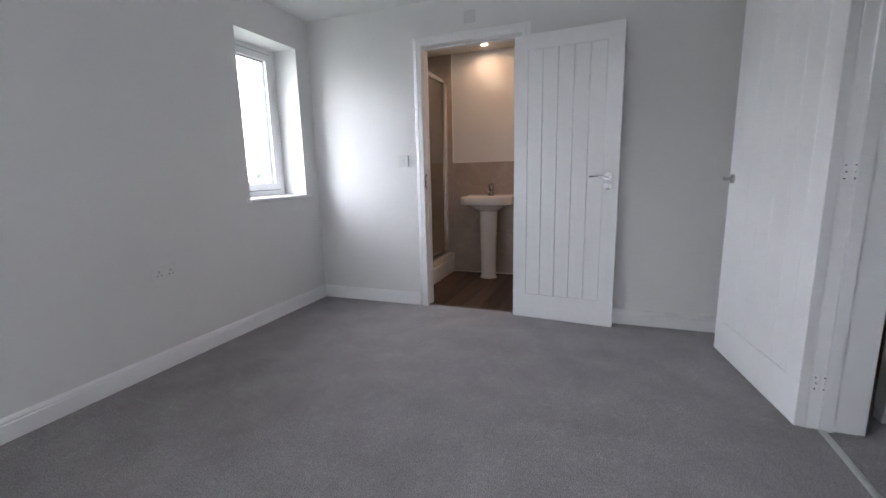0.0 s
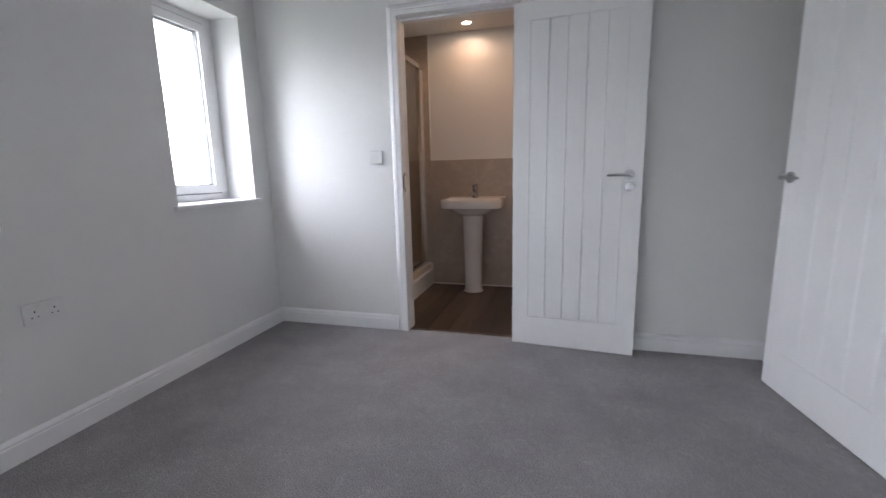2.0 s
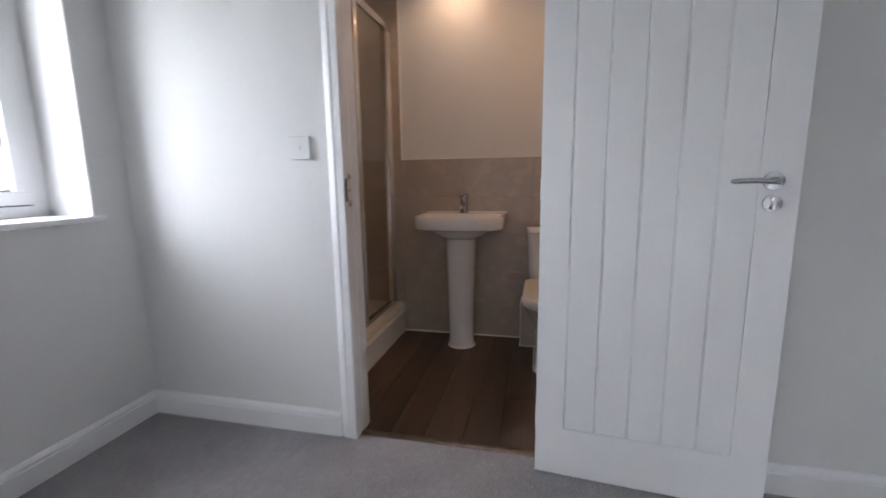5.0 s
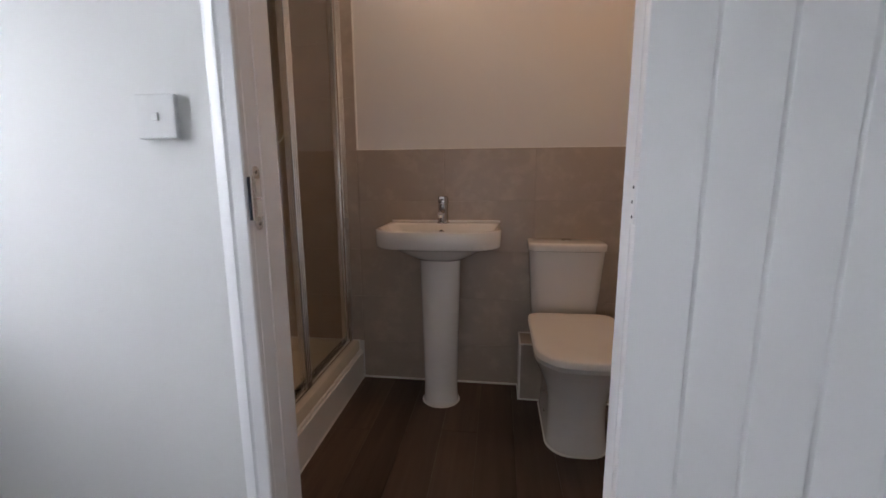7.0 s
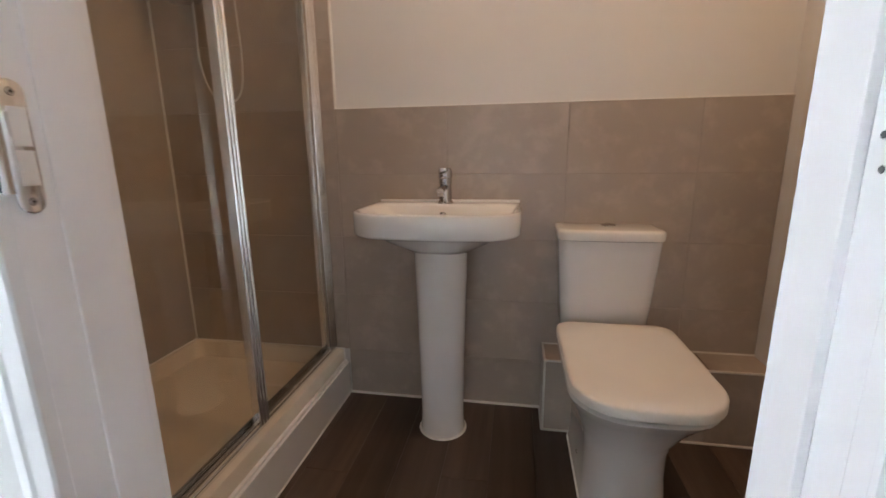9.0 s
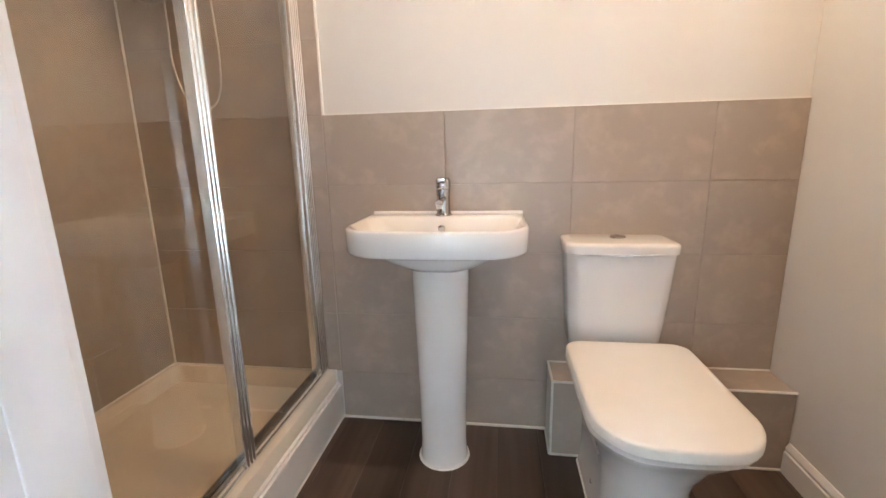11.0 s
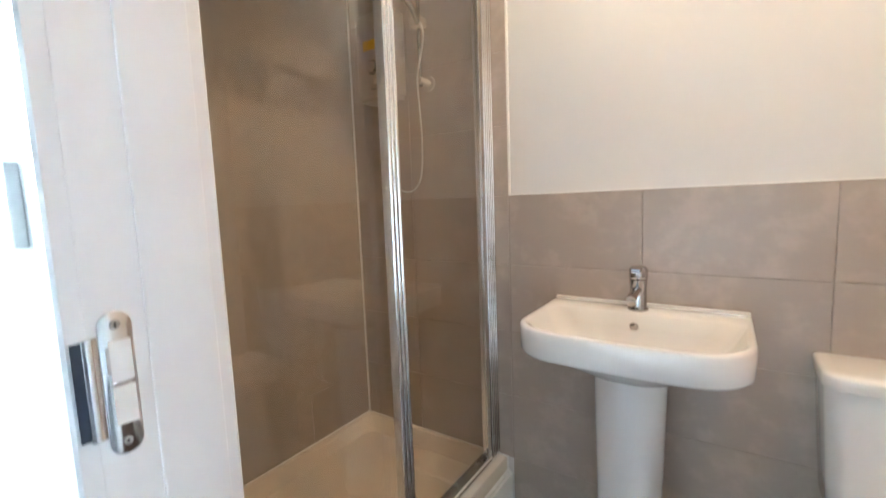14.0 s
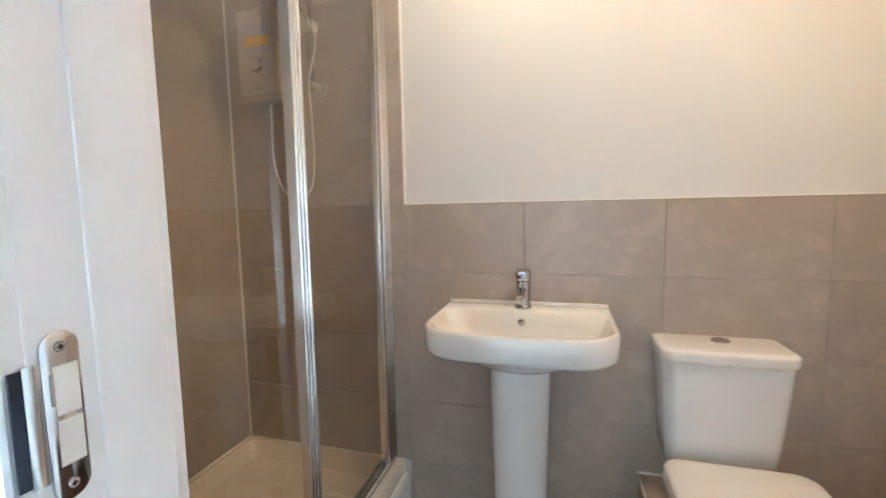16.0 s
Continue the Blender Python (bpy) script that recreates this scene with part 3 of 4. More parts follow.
part("plinth", box(3.07, 3.69, 3.06, 3.44, 0.0, 0.02), BROWN, chest)

# ---- shower room: tray, enclosure, shower ----
TZ, TX1 = 0.205, 0.228
tray = thing("shower_tray", (-0.13, 4.22, 0), "cream white acrylic shower tray on a white panelled plinth", "shower tray")
tx0, ty0, ty1 = BXL + 0.010, BY0 + 0.003, BY1 - 0.010
loops = [outline(tx0, TX1, ty1, ty0, 0.006, 0.006, 0, z) for z in (0.148, TZ - 0.006)]
loops.append(outline(tx0 + 0.004, TX1 - 0.004, ty1 - 0.004, ty0 + 0.004, 0.01, 0.01, 0, TZ))
loops.append(outline(tx0 + 0.018, TX1 - 0.070, ty1 - 0.018, ty0 + 0.045, 0.03, 0.03, 0, TZ))
loops.append(outline(tx0 + 0.024, TX1 - 0.076, ty1 - 0.024, ty0 + 0.055, 0.03, 0.03, 0, TZ - 0.008))
loops.append(outline(tx0 + 0.055, TX1 - 0.100, ty1 - 0.060, ty0 + 0.085, 0.05, 0.05, 0, TZ - 0.075))
loops.append(outline(tx0 + 0.080, TX1 - 0.125, ty1 - 0.085, ty0 + 0.110, 0.05, 0.05, 0, TZ - 0.084))
part("basin", rings(loops), ACRYLIC, tray)
part("plinth_panel", box(TX1 - 0.02, 0.250, ty0, BY1 - 0.010, 0.004, 0.146, 0.003), PANEL, tray, "white plastic plinth panel")
part("plinth_cap", box(TX1 + 0.001, 0.242, ty0, BY1 - 0.010, 0.1465, 0.156, 0.003), PANEL, tray, "white trim strip")
part("waste_cover", lathe([(0.0001, 0.014), (0.030, 0.014), (0.046, 0.009), (0.050, 0.002), (0.050, 0)], pose(0.055, 4.245, TZ - 0.084)), CHROME, tray, "domed chrome waste cover")
for a, b in (((tx0 - 0.001, ty0, TZ), (tx0 - 0.001, ty1, TZ)), ((tx0, ty1 + 0.001, TZ), (TX1, ty1 + 0.001, TZ))):
    part("sealant_bead", tube([a, b], 0.004, 8), SEALANT, tray, "white sealant bead")
part("sealant_bead", tube([(TX1 + 0.001, ty1 - 0.001, 0.004), (TX1 + 0.001, ty1 - 0.001, TZ + 0.004)], 0.004, 8), SEALANT, tray)
part("sealant_bead", tube([(0.2505, ty0, 0.003), (0.2505, ty1, 0.003)], 0.0035, 8), SEALANT, tray)

enc = thing("shower_enclosure", (0.18, 4.22, TZ), "chrome framed shower enclosure with shade-tinted sliding glass doors, closed", "shower enclosure")
EX = 0.180
ez0, ez1 = TZ + 0.002, 2.035


def fluted(x0, x1, y0, y1, z0, z1, flutes=3):
    """An upright aluminium profile with rounded ribs on its outer face."""
    w = (y1 - y0) / flutes
    r_ = w * 0.47
    edge = [(x0, y0), (x1 - r_, y0)]
    for k in range(flutes):
        c = y0 + (k + 0.5) * w
        edge += [(x1 - r_ + r_ * math.sin(math.pi * i / 8), c - r_ * math.cos(math.pi * i / 8)) for i in range(9)]
    edge += [(x1 - r_, y1), (x0, y1)]
    bm = rings([[(x, y, z) for x, y in edge] for z in (z0, z1)])
    for f in bm.faces:
        f.smooth = False
    return bm


part("wall_profile", fluted(EX - 0.022, EX + 0.022, 4.738, 4.805, ez0, ez1, 5), ALU, enc, "ribbed chrome wall profile")
part("wall_profile", fluted(EX - 0.022, EX + 0.022, BY0 + 0.003, BY0 + 0.035, ez0, ez1, 2), ALU, enc, "ribbed chrome wall profile")
part("bottom_rail", join(box(EX - 0.028, EX + 0.024, BY0 + 0.035, 4.738, ez0, ez0 + 0.014, 0.003), join(box(EX - 0.024, EX - 0.018, BY0 + 0.035, 4.738, ez0 + 0.013, ez0 + 0.026, 0.0015), box(EX + 0.014, EX + 0.020, BY0 + 0.035, 4.738, ez0 + 0.013, ez0 + 0.030, 0.0015))), ALU, enc, "chrome bottom rail")
part("top_rail", join(box(EX - 0.030, EX + 0.026, BY0 + 0.003, 4.804, ez1 - 0.040, ez1, 0.006, 3), box(EX + 0.024, EX + 0.029, BY0 + 0.003, 4.804, ez1 - 0.030, ez1 - 0.010, 0.002)), ALU, enc, "chrome top rail")
fixed = part("fixed_panel", fluted(EX + 0.000, EX + 0.030, 4.226, 4.270, ez0 + 0.016, ez1 - 0.04, 3), ALU, enc, "ribbed chrome stile")
part("stile", box(EX + 0.002, EX + 0.018, 4.715, 4.737, ez0 + 0.016, ez1 - 0.04, 0.003), ALU, fixed)
g1 = part("glass", box(EX + 0.007, EX + 0.012, 4.264, 4.722, ez0 + 0.018, ez1 - 0.042), SHADE_GLASS, fixed, "safety glass tinted to darken the shower behind")
slide = part("sliding_door", fluted(EX - 0.024, EX - 0.002, 4.274, 4.300, ez0 + 0.016, ez1 - 0.04, 2), ALU, enc, "ribbed chrome stile")
part("stile", box(EX - 0.022, EX - 0.006, BY0 + 0.037, BY0 + 0.060, ez0 + 0.016, ez1 - 0.04, 0.003), ALU, slide)
g2 = part("glass", box(EX - 0.016, EX - 0.011, BY0 + 0.055, 4.282, ez0 + 0.018, ez1 - 0.042), SHADE_GLASS, slide, "safety glass tinted to darken the shower behind")
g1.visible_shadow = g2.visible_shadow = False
for y in (4.252, 4.287, 4.726):
    part("roller", box(EX - 0.012, EX + 0.016, y - 0.008, y + 0.008, ez0 + 0.012, ez0 + 0.03, 0.003), RUBBER, enc, "dark guide block")

SYW = BY1 - 0.011
unit = thing("electric_shower", (-0.28, SYW, 1.585), "pale grey plastic electric shower unit with a yellow sticker", "electric shower")
body = box(-0.368, -0.180, SYW - 0.088, SYW, 1.605, 1.925, 0.016, 4)
part("body", body, UNIT, unit)
part("bottom_cap", box(-0.358, -0.190, SYW - 0.078, SYW - 0.004, 1.590, 1.612, 0.008, 3), UNIT, unit)
part("sticker", box(-0.325, -0.225, SYW - 0.0895, SYW - 0.088, 1.785, 1.822), YELLOW, unit, "yellow warning sticker")
dial = part("dial", lathe([(0.0001, 0.020), (0.020, 0.020), (0.024, 0.016), (0.026, 0.0)], pose(-0.272, SYW - 0.088, 1.715) @ pose(0, 0, 0, 90), 28), UNIT, unit, "round control dial")
part("dial_rim", lathe([(0.022, 0.019), (0.0265, 0.014), (0.0275, 0.006), (0.022, 0.006)], pose(-0.272, SYW - 0.088, 1.715) @ pose(0, 0, 0, 90), 28), CHROME, dial)
part("button", lathe([(0.0001, 0.008), (0.009, 0.008), (0.011, 0.0)], pose(-0.275, SYW - 0.088, 1.662) @ pose(0, 0, 0, 90), 18), UNIT, unit, "start and stop button")
part("marking", box(-0.292, -0.258, SYW - 0.0892, SYW - 0.0878, 1.632, 1.638), INK, unit, "small grey print")

rail = thing("shower_riser_rail", (-0.07, SYW, 1.62), "chrome shower riser rail with hand shower and hose", "shower rail")
RXX, RYY = -0.072, SYW - 0.055
part("rail", tube([(RXX, RYY, 1.615), (RXX, RYY, 2.02)], 0.0072, 16), CHROME, rail)
for z in (1.635, 1.985):
    part("bracket", join(tube([(RXX, RYY - 0.014, z), (RXX, SYW - 0.006, z)], 0.013, 16), lathe([(0.0001, 0.008), (0.026, 0.008), (0.028, 0.0)], pose(RXX, SYW, z) @ pose(0, 0, 0, 90))), UNIT, rail)
part("slider", box(RXX - 0.020, RXX + 0.026, RYY - 0.032, RYY + 0.016, 1.820, 1.856, 0.008, 3), UNIT, rail, "plastic slider bracket")
hs = smooth_path([(RXX + 0.022, RYY - 0.030, 1.825), (RXX + 0.004, RYY - 0.045, 1.880), (RXX - 0.045, RYY - 0.075, 1.955), (RXX - 0.080, RYY - 0.100, 1.995)], 6)
part("hand_shower", join(tube(hs, [0.010 + 0.004 * i / len(hs) for i in range(len(hs))], 16), lathe([(0.0001, 0.012), (0.030, 0.012), (0.042, 0.0), (0.042, -0.012), (0.0001, -0.014)], pose(RXX - 0.095, RYY - 0.112, 1.995, 35, -25, 0))), CHROME, rail, "chrome hand shower")
hose = smooth_path([(-0.262, SYW - 0.045, 1.592), (-0.262, SYW - 0.045, 1.50), (-0.262, SYW - 0.046, 1.38), (-0.235, SYW - 0.046, 1.28), (-0.185, SYW - 0.046, 1.228), (-0.125, SYW - 0.047, 1.235), (-0.090, SYW - 0.050, 1.29), (-0.078, SYW - 0.054, 1.40), (-0.078, SYW - 0.060, 1.52),
                    (-0.073, SYW - 0.075, 1.64), (-0.048, SYW - 0.080, 1.72), (-0.032, SYW - 0.084, 1.785), (-0.045, SYW - 0.086, 1.832), (RXX + 0.018, RYY - 0.032, 1.842)], 16)
part("hose", tube(hose, 0.0035, 10, ripple=-0.12), HOSE, rail, "ribbed chrome shower hose", angle=80)

# ---- basin and pedestal ----
wash = thing("pedestal_basin", (0.695, 4.62, 0), "white ceramic wash basin on a full pedestal with chrome mixer tap", "wash basin")
cx0, cx1, yb, yf = 0.424, 0.966, BY1 - 0.010, 4.420
RZ = 0.845


def bo(inx, inb, inf, z, rb=0.02, rf=0.105, bow=0.020):
    return outline(cx0 + inx, cx1 - inx, yb - inb, yf + inf, rb, rf, bow, z, 8)


loops = [bo(0.160, 0.02, 0.105, 0.700, 0.05, 0.085, 0), bo(0.135, 0.012, 0.085, 0.716, 0.045, 0.09, 0.005), bo(0.098, 0.008, 0.058, 0.736, 0.04, 0.095, 0.01), bo(0.066, 0.004, 0.036, 0.755, 0.03, 0.1, 0.015),
         bo(0.040, 0.003, 0.022, 0.7655, 0.03, 0.1, 0.018), bo(0.012, 0.002, 0.008, 0.767), bo(0.004, 0.001, 0.003, 0.769), bo(0.0005, 0, 0.0, 0.776), bo(0.0, 0, 0.0, RZ - 0.007), bo(0.003, 0.001, 0.003, RZ - 0.002), bo(0.008, 0.004, 0.008, RZ),
         bo(0.014, 0.098, 0.013, RZ - 0.001, 0.04, 0.1), bo(0.020, 0.106, 0.020, RZ - 0.008, 0.05, 0.1), bo(0.042, 0.118, 0.046, RZ - 0.045, 0.06, 0.095), bo(0.085, 0.140, 0.085, RZ - 0.095, 0.06, 0.09), bo(0.160, 0.185, 0.130, RZ - 0.118, 0.04, 0.05, 0.005), bo(0.245, 0.225, 0.150, RZ - 0.122, 0.012, 0.012, 0)]
bowl = part("bowl", rings(loops), CERAMIC, wash, angle=60)
part("back_lip", box(cx0 + 0.004, cx1 - 0.004, yb - 0.012, yb, RZ - 0.004, RZ + 0.008, 0.003), CERAMIC, wash, "raised back edge")
ped = []
for z, r, fl in ((0.0, 0.083, 1.0), (0.012, 0.083, 1.0), (0.03, 0.080, 1.0), (0.08, 0.079, 1.0), (0.3, 0.083, 1.0), (0.55, 0.090, 1.0), (0.712, 0.094, 1.0)):
    ped.append([(0.692 + r * math.cos(a * math.tau / 36), 4.625 + r * 1.02 * math.sin(a * math.tau / 36), z) for a in range(36)])
part("pedestal", rings(ped), CERAMIC, wash)
part("sealant_bead", lathe([(0.084, 0.0), (0.0905, 0.0), (0.0885, 0.005), (0.084, 0.007)], pose(0.692, 4.625, 0.0005)), SEALANT, wash)
part("overflow", lathe([(0.0085, 0.0015), (0.0115, 0.0025), (0.0125, 0.0), (0.0085, -0.001)], pose(0.690, yb - 0.1185, RZ - 0.038) @ pose(0, 0, 0, 98), 20), CHROME, bowl, "chrome overflow ring")
part("overflow_hole", lathe([(0.0001, 0.0012), (0.0088, 0.0012), (0.0088, 0.0)], pose(0.690, yb - 0.1185, RZ - 0.038) @ pose(0, 0, 0, 98), 16), DARK, bowl, "dark overflow hole")
part("plug", lathe([(0.0001, 0.008), (0.02, 0.008), (0.03, 0.004), (0.032, 0.0)], pose(0.695, 4.60, RZ - 0.122), 24), CHROME, bowl, "chrome pop-up plug")
tap = part("mixer_tap", join(lathe([(0.029, 0), (0.029, 0.004), (0.025, 0.008), (0.0235, 0.012), (0.0225, 0.062), (0.024, 0.078), (0.0245, 0.090)], pose(0.691, 4.745, RZ - 0.001)),
                             tube(smooth_path([(0.691, 4.740, RZ + 0.058), (0.691, 4.700, RZ + 0.060), (0.691, 4.655, RZ + 0.056), (0.691, 4.635, RZ + 0.050)], 5), 0.0125, 14)), CHROME, wash, "chrome basin mixer tap")
part("lever", join(lathe([(0.0245, 0.0), (0.026, 0.006), (0.025, 0.028), (0.019, 0.036), (0.0001, 0.038)], pose(0.691, 4.745, RZ + 0.0910)),
                   box(0.678, 0.704, 4.690, 4.740, RZ + 0.114, RZ + 0.128, 0.004, 3)), CHROME, tap)
part("spout_outlet", lathe([(0.0001, -0.012), (0.0095, -0.012), (0.0105, 0.0), (0.0001, 0.001)], pose(0.691, 4.640, RZ + 0.046), 16), STEEL, tap)

# ---- close coupled toilet ----
wc = thing("toilet", (1.275, 4.45, 0), "white ceramic close coupled toilet with its lid closed", "toilet")
cxw = 1.276


def wo(half, y_b, y_f, z, rb=0.02, rf=0.08, bow=0.02):
    return outline(cxw - half, cxw + half, y_b, y_f, min(rb, half * 0.9), min(rf, half * 0.95), bow, z, 7)


PB = 4.655
part("pan", rings([wo(0.120, PB, 4.270, 0.0, 0.02, 0.075), wo(0.120, PB, 4.268, 0.012, 0.02, 0.075), wo(0.115, PB, 4.276, 0.03, 0.02, 0.075), wo(0.112, PB, 4.282, 0.12, 0.02, 0.08), wo(0.114, PB, 4.280, 0.20, 0.02, 0.08),
                   wo(0.127, PB, 4.256, 0.255, 0.03, 0.09), wo(0.148, PB, 4.220, 0.31, 0.04, 0.10), wo(0.168, PB, 4.180, 0.36, 0.05, 0.11), wo(0.180, PB, 4.146, 0.394, 0.05, 0.113), wo(0.183, PB, 4.137, 0.405, 0.05, 0.115), wo(0.179, PB, 4.143, 0.4115, 0.05, 0.113)]), CERAMIC, wc, angle=60)
part("cistern_shelf", box(1.130, 1.395, 4.60, BY1 - 0.012, 0.300, 0.412, 0.02, 3), CERAMIC, wc)
part("seat_ring", rings([wo(0.150, 4.600, 4.182, 0.4125, 0.05, 0.10), wo(0.150, 4.600, 4.182, 0.4145, 0.05, 0.10), wo(0.166, 4.618, 4.156, 0.4150, 0.05, 0.110), wo(0.169, 4.620, 4.153, 0.4160, 0.05, 0.111), wo(0.168, 4.620, 4.154, 0.4235, 0.05, 0.110)]), PANEL, wc, "white plastic seat")
part("lid", rings([wo(0.181, 4.622, 4.139, 0.4240, 0.05, 0.098, 0.030), wo(0.184, 4.626, 4.134, 0.4262, 0.05, 0.100, 0.030), wo(0.184, 4.626, 4.134, 0.447, 0.05, 0.100, 0.030), wo(0.182, 4.624, 4.137, 0.4515, 0.05, 0.098, 0.030), wo(0.176, 4.618, 4.143, 0.4545, 0.05, 0.094, 0.030), wo(0.150, 4.595, 4.172, 0.4560, 0.05, 0.085, 0.025)]), PANEL, wc, "white plastic lid", angle=50)
for x in (cxw - 0.075, cxw + 0.075):
    part("lid_hinge", lathe([(0.0001, 0.018), (0.010, 0.018), (0.012, 0.0)], pose(x, 4.635, 0.412), 16), CHROME, wc, "chrome hinge post")


def co(half, yb_, yf_, z, r=0.036):
    return outline(1.2625 - half, 1.2625 + half, yb_, yf_, 0.012, r, 0.008, z, 6)


CB = BY1 - 0.011
part("cistern", rings([co(0.140, CB - 0.006, 4.672, 0.413), co(0.147, CB, 4.664, 0.420), co(0.152, CB, 4.655, 0.50), co(0.160, CB, 4.645, 0.62), co(0.167, CB, 4.640, 0.731)]), CERAMIC, wc, angle=60)
part("cistern_lid", rings([co(0.167, CB, 4.640, 0.7315), co(0.172, CB, 4.632, 0.735), co(0.173, CB, 4.631, 0.758), co(0.1715, CB - 0.001, 4.633, 0.763), co(0.168, CB - 0.003, 4.637, 0.7665), co(0.162, CB - 0.006, 4.643, 0.7685), co(0.150, CB - 0.012, 4.655, 0.7695)]), CERAMIC, wc, "ceramic cistern lid", angle=50)
fb = part("flush_button", lathe([(0.0001, 0.006), (0.019, 0.006), (0.024, 0.003), (0.025, 0.0)], pose(1.268, 4.742, 0.770), 24), CHROME, wc, "chrome dual flush button")
part("button_split", box(1.2675, 1.2685, 4.725, 4.759, 0.7758, 0.7766), DARK, fb)
part("sealant_bead", rings([wo(0.125, PB, 4.264, 0.0005, 0.02, 0.078), wo(0.123, PB, 4.266, 0.005, 0.02, 0.077), wo(0.119, PB, 4.270, 0.007, 0.02, 0.075)]), SEALANT, wc, "white sealant bead round the foot")
for sx_ in (-1, 1):
    part("fixing_cap", lathe([(0.0001, 0.004), (0.006, 0.003), (0.007, 0.0)], pose(cxw + sx_ * 0.1135, 4.46, 0.07, 0, 90 * sx_, 0), 14), CHROME, wc, "chrome fixing cap")

# ---- recessed ceiling light ----
lamp = thing("downlight", (0.660, 4.600, BH - 0.004), "recessed ceiling downlight, lit, with a white bezel", "downlight", "shower room downlights")
bezel_bm = lathe([(0.030, 0.0), (0.033, -0.004), (0.041, -0.004), (0.043, 0.0), (0.043, 0.0035), (0.030, 0.0035)])
part("bezel", bezel_bm, PANEL, lamp, local=True)
part("lamp_face", lathe([(0.0001, 0.0), (0.030, 0.0), (0.030, 0.001), (0.0001, 0.001)], pose(0, 0, -0.002)), LED, lamp, "glowing lamp face", local=True)
# second fitting and beam are unseen, added to even out the room's light
copy_thing(lamp, pose(1.38, 4.14, BH - 0.004))
for lx, ly, watts in ((0.660, 4.600, LAMP * 1.1), (1.38, 4.14, LAMP * 2.2)):
    ld = bpy.data.lights.new("downlight_beam", "SPOT")
    ld.energy, ld.color, ld.spot_size, ld.spot_blend, ld.shadow_soft_size = watts, (1.0, 0.46, 0.18), radians(172), 0.6, 0.03
    new("downlight_beam", ld).matrix_world = pose(lx, ly, BH - 0.012)

# ---- boxing behind the toilet ----
BX0, BZ, BYF = 1.062, 0.285, 4.658
boxing = tagged(thing("pipe_boxing", (1.45, BYF, 0), "low tiled pipe boxing with white edge trim", "boxing"), kind="structure")
part("carcass", box(BX0 + 0.009, BXR, BYF + 0.009, BY1, 0, BZ - 0.009), GROUT, boxing)
for a, b in (((BX0 + 0.003, BYF + 0.003, 0), (BX0 + 0.003, BYF + 0.003, BZ)), ((BX0 + 0.003, BYF + 0.003, BZ - 0.003), (BXR, BYF + 0.003, BZ - 0.003)),
             ((BX0 + 0.003, BYF + 0.003, BZ - 0.003), (BX0 + 0.003, BY1, BZ - 0.003)), ((BX0, BYF, 0.003), (BXR, BYF, 0.003)),
             ((BX0, BYF, 0.003), (BX0, BY1 - 0.01, 0.003)), ((BX0, BY1 - 0.010, BZ), (BXR, BY1 - 0.010, BZ))):
    part("edge_trim", tube([a, b], 0.0045, 8), SEALANT, boxing, "white edge trim")
# white beads: tile foot, tile corners
trim = tagged(thing("trim_bathroom", (0.7, BY1, 0), "white sealant and tile trim lines", "trim"), kind="structure")
part("floor_bead", tube([(0.255, BY1 - 0.011, 0.003), (BX0, BY1 - 0.011, 0.003)], 0.0065, 8), SEALANT, trim)
part("corner_bead", tube([(BXL + 0.011, BY1 - 0.011, TZ), (BXL + 0.011, BY1 - 0.011, BH)], 0.0050, 8), SEALANT, trim)
part("tile_edge_trim", box(0.254, 0.259, BY1 - 0.0105, BY1, 1.194, BH), SEALANT, trim, "white tile edge trim")
part("tile_edge_trim", box(0.259, BXR, BY1 - 0.0105, BY1, 1.194, 1.199), SEALANT, trim, "white tile edge trim")

# ---- outside ----
structure("ground", box(-400, 400, -400, 400, -2.85, -2.75), GRASS, "pale winter grass beyond the house", "ground")


def house(x, y, rz, w, d, h, rise):
    hs_ = thing("house", (x, y, -2.75), "distant pale house with a red tiled roof", "house", rz=rz)
    part("wall", box(-w / 2, w / 2, -d / 2, d / 2, 0, h, 0.02), RENDER, hs_, local=True)
    part("roof", rings([[(sx_ * (w / 2 + 0.3), -d / 2 - 0.4, h), (sx_ * (w / 2 + 0.3), d / 2 + 0.4, h), (sx_ * (w / 2 + 0.3), 0, h + rise)] for sx_ in (-1, 1)]), ROOF, hs_, "red clay tiled roof", local=True)
    part("chimney", box(w / 4, w / 4 + 0.7, -0.35, 0.35, h + rise * 0.5, h + rise + 0.9, 0.03), ROOF, hs_, local=True)
    for k in range(3):
        for z in (0.9, 3.4):
            for s in (-1, 1):
                part("window", box(-w / 2 + 1 + k * (w - 3) / 2, -w / 2 + 2.1 + k * (w - 3) / 2, s * d / 2 - 0.06, s * d / 2 + 0.03, z, z + 1.2, 0.02), SLATE, hs_, local=True)
    return hs_


house(-88, 67, 40, 9.5, 7.5, 4.6, 3.0)
house(-72, 84, 25, 9.5, 7.5, 4.6, 3.0)
house(-98, 48, 60, 9.5, 7.5, 4.6, 3.0)


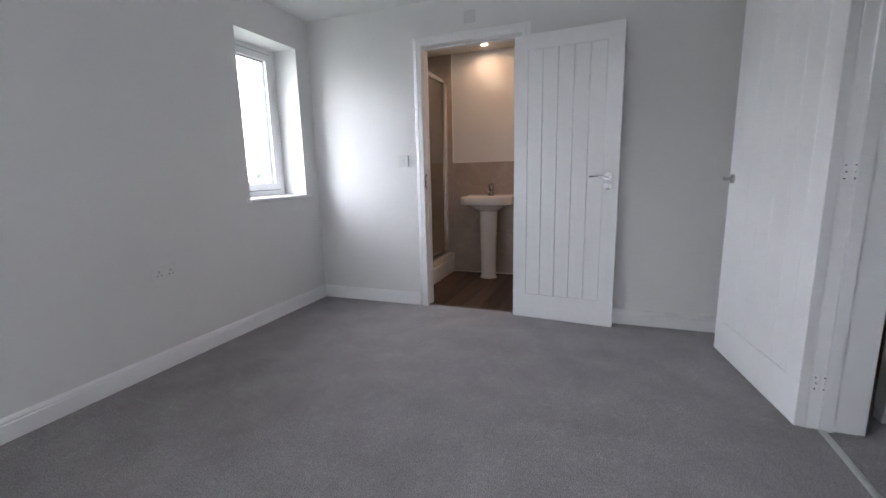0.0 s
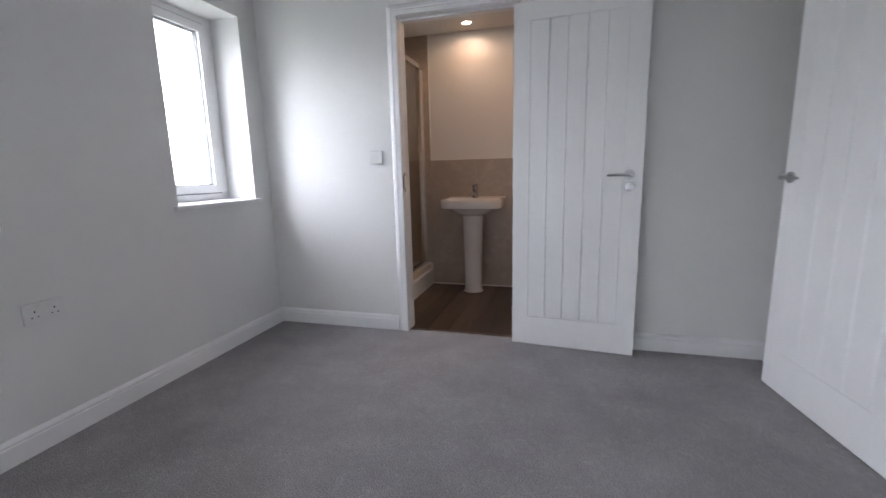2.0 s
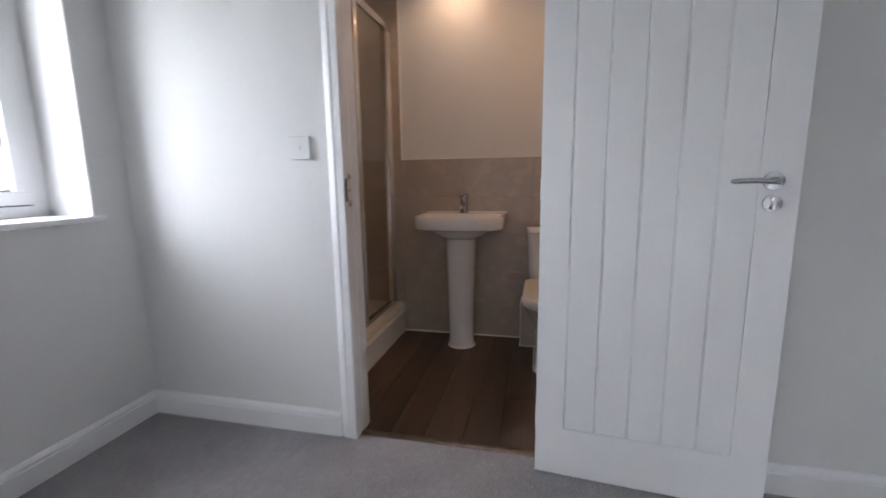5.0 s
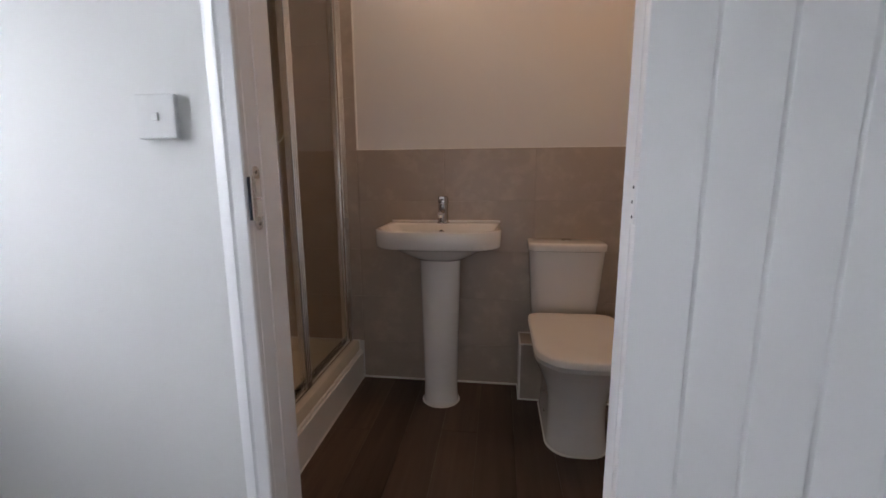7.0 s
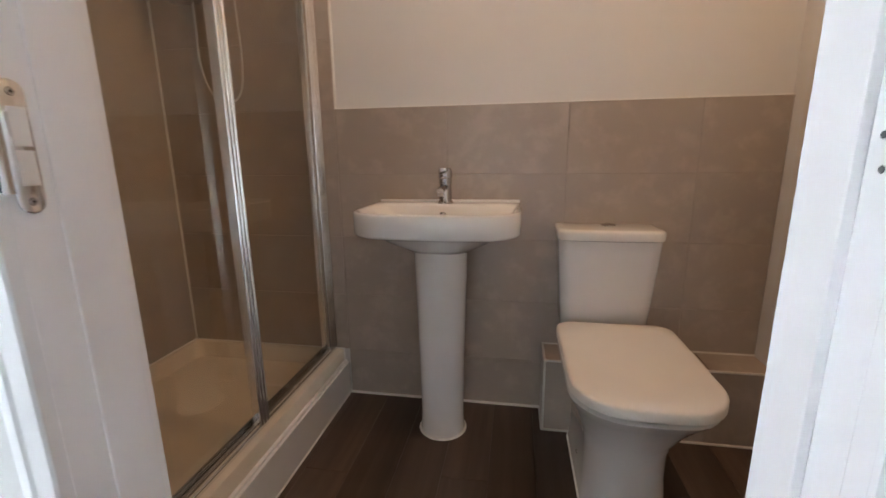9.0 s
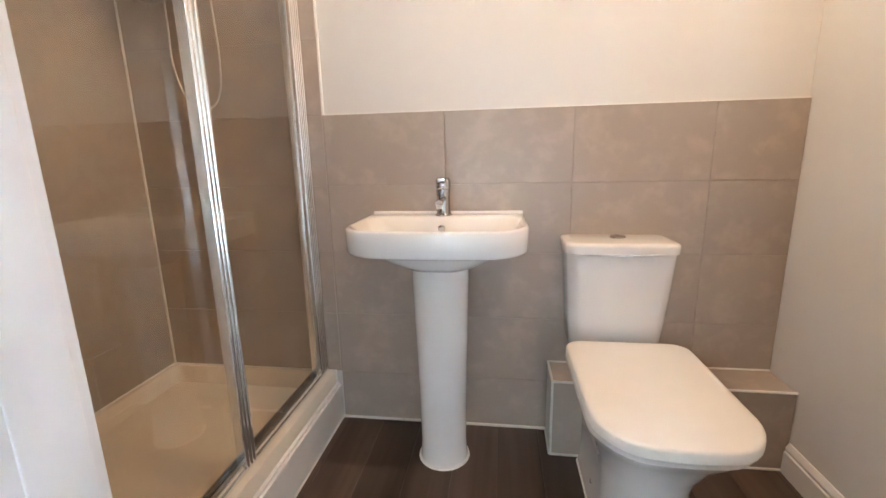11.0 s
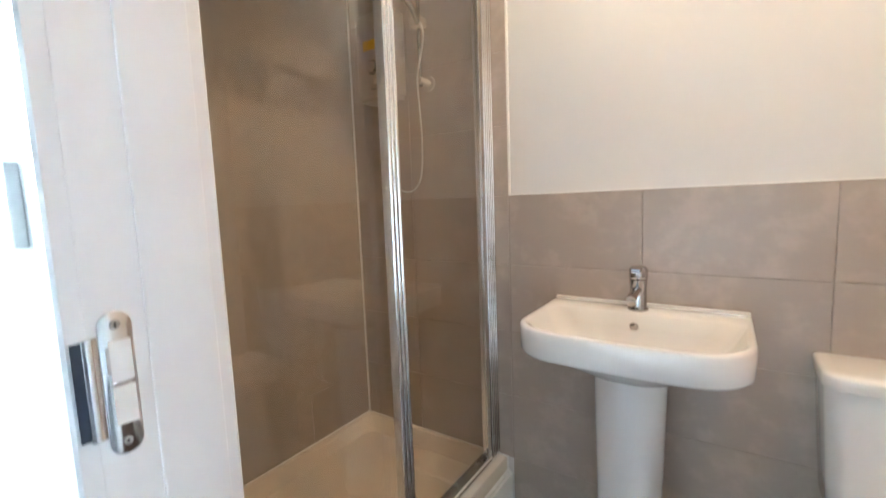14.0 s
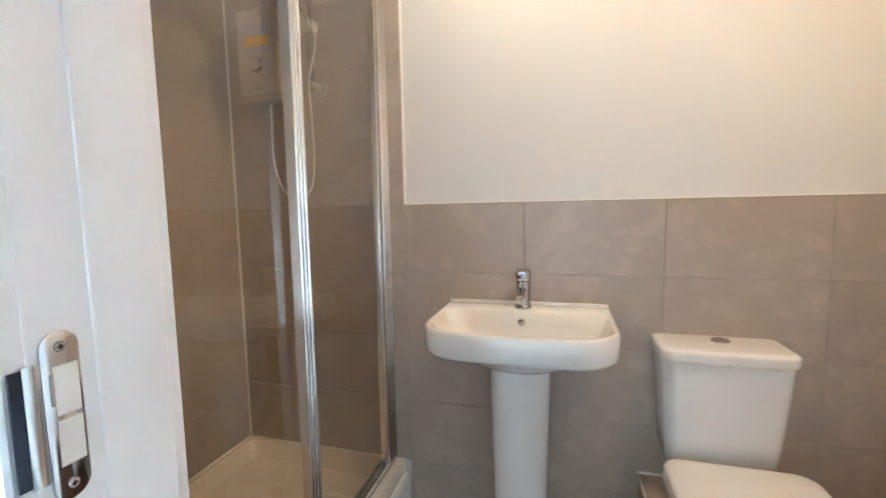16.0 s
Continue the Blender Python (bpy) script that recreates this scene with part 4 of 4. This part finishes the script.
def bare_tree(x, y, height, seed):
    rng = random.Random(seed)
    t = thing("bare_tree", (x, y, -2.75), "leafless winter tree with fine branching twigs", "tree")
    twigs = bmesh.new()

    def grow(p, d, length, r, depth, bm):
        q = p
        pts = [p]
        for s in range(3):
            d = (d + Vector((rng.uniform(-1, 1), rng.uniform(-1, 1), rng.uniform(-0.3, 0.7))) * 0.16).normalized()
            q = q + d * length / 3
            pts.append(q)
        join(bm, tube(pts, [r, r * 0.88, r * 0.76, r * 0.62], 6 if depth < 2 else 4))
        if depth < 5:
            for k in range(3 if depth < 4 else 2):
                nd = (d + Vector((rng.uniform(-1, 1), rng.uniform(-1, 1), rng.uniform(-0.25, 0.8))) * 0.85).normalized()
                grow(pts[rng.choice((2, 3, 3))], nd, length * rng.uniform(0.6, 0.8), r * 0.56, depth + 1, limbs[min(depth + 1, 2)])
    limbs = [bmesh.new(), twigs, twigs]
    limbs[1] = bmesh.new()
    grow(Vector((x, y, -2.75)), Vector((0, 0, 1)), height * 0.3, height * 0.022, 0, limbs[0])
    part("trunk", limbs[0], BARK, t)
    part("limb", limbs[1], BARK, t)
    part("twigs", limbs[2], BARK, t, "fine bare twigs")
    return t


bare_tree(-9.0, 7.6, 6.2, 3)
bare_tree(-10.2, 9.9, 5.0, 8)

# ---- tiles and planks ----
GAP = 0.0022


def tile_mesh(w, h):
    key = ("tile", round(w, 4), round(h, 4))
    if key not in made_meshes:
        a, b, e, t = w / 2 - GAP / 2, h / 2 - GAP / 2, 0.0012, 0.009
        v = [(-a, -b, 0), (a, -b, 0), (a, b, 0), (-a, b, 0), (-a, -b, t - e), (a, -b, t - e), (a, b, t - e), (-a, b, t - e), (e - a, e - b, t), (a - e, e - b, t), (a - e, b - e, t), (e - a, b - e, t)]
        f = [(3, 2, 1, 0), (8, 9, 10, 11)] + [(i, (i + 1) % 4, 4 + (i + 1) % 4, 4 + i) for i in range(4)] + [(4 + i, 4 + (i + 1) % 4, 8 + (i + 1) % 4, 8 + i) for i in range(4)]
        me = bpy.data.meshes.new("tile")
        me.from_pydata(v, [], f)
        me.materials.append(TILE)
        made_meshes[key] = me
    return made_meshes[key]


made_meshes = {}


def tile_field(parent, origin, along, up, u_joints, v_joints):
    """Tiles between joint lines on a plane; local x runs along, y up, z out."""
    along, up = Vector(along), Vector(up)
    turn = Matrix((along, up, along.cross(up))).transposed().to_4x4()
    inv = chain(parent).inverted()
    for u0, u1 in zip(u_joints, u_joints[1:]):
        for v0, v1 in zip(v_joints, v_joints[1:]):
            ob = new("tile", tile_mesh(u1 - u0, v1 - v0))
            ob.parent = parent
            ob.matrix_basis = inv @ Matrix.Translation(Vector(origin) + along * (u0 + u1) / 2 + up * (v0 + v1) / 2) @ turn


ROWS_LOW = [0.0, 0.206, 0.453, 0.700, 0.947, 1.194]
ROWS_HIGH = [TZ + 0.002, 0.453, 0.700, 0.947, 1.194, 1.441, 1.688, 1.935, 2.182, BH]
north = bpy.data.objects["wall_bathroom_north"]
west = bpy.data.objects["wall_bathroom_west"]
for nm, b, p in (("grout_bed", box(BXL + 0.001, 0.255, BY1 - 0.008, BY1 - 0.0005, TZ, BH), north), ("grout_bed", box(0.255, BXR, BY1 - 0.008, BY1 - 0.0005, 0, 1.194), north),
                 ("grout_bed", box(BXL + 0.0005, BXL + 0.008, BY0 + 0.001, BY1 - 0.009, TZ, BH), west)):
    part(nm, b, GROUT, p, "pale grey grout")
tile_field(north, (0, BY1 - 0.002, 0), (1, 0, 0), (0, 0, 1), [0.257, 0.690, 1.1245, 1.559, BXR - 0.001], ROWS_LOW)
tile_field(north, (0, BY1 - 0.002, 0), (1, 0, 0), (0, 0, 1), [BXL + 0.009, -0.178, 0.254], ROWS_HIGH)
tile_field(west, (BXL + 0.002, 0, 0), (0, -1, 0), (0, 0, 1), [-(BY1 - 0.010), -(BY1 - 0.444), -(BY1 - 0.878), -(BY0 + 0.002)], ROWS_HIGH)
tile_field(boxing, (0, BYF + 0.010, 0), (1, 0, 0), (0, 0, 1), [BX0 + 0.006, 1.30, 1.62, BXR - 0.001], [0.004, BZ - 0.006])
tile_field(boxing, (0, 0, BZ - 0.0105), (1, 0, 0), (0, 1, 0), [BX0 + 0.006, 1.30, 1.62, BXR - 0.001], [BYF + 0.006, BY1 - 0.011])
tile_field(boxing, (BX0 + 0.010, 0, 0), (0, -1, 0), (0, 0, 1), [-(BY1 - 0.012), -(BYF + 0.006)], [0.004, BZ - 0.006])

sub = structure("floor_bathroom", box(BXL, BXR, 3.575, BY1, -0.12, -0.0035), VINYL, "dark wood-look vinyl plank floor", "floor")
rng = random.Random(5)
PW = 0.152
k, x = 0, 0.12
while x < BXR - 0.005:
    x1 = min(x + PW, BXR)
    cuts = sorted({3.575, BY1} | {3.575 + c for c in ((0.35 + 0.41 * k) % 1.2,) if 0.1 < c < 1.15})
    for y0, y1 in zip(cuts, cuts[1:]):
        a, b = (x1 - x) / 2 - 0.0004, (y1 - y0) / 2 - 0.0004
        key = ("plank", round(a, 4), round(b, 4))
        if key not in made_meshes:
            e = 0.0007
            me = bpy.data.meshes.new("plank")
            me.from_pydata([(-a, -b, -0.003), (a, -b, -0.003), (a, b, -0.003), (-a, b, -0.003), (-a, -b, -e), (a, -b, -e), (a, b, -e), (-a, b, -e), (e - a, e - b, 0), (a - e, e - b, 0), (a - e, b - e, 0), (e - a, b - e, 0)], [],
                           [(3, 2, 1, 0), (8, 9, 10, 11)] + [(i, (i + 1) % 4, 4 + (i + 1) % 4, 4 + i) for i in range(4)] + [(4 + i, 4 + (i + 1) % 4, 8 + (i + 1) % 4, 8 + i) for i in range(4)])
            me.materials.append(VINYL)
            made_meshes[key] = me
        pl = new("plank", made_meshes[key])
        pl.parent = sub
        pl.matrix_basis = pose((x + x1) / 2, (y0 + y1) / 2, 0)
    x, k = x1, k + 1
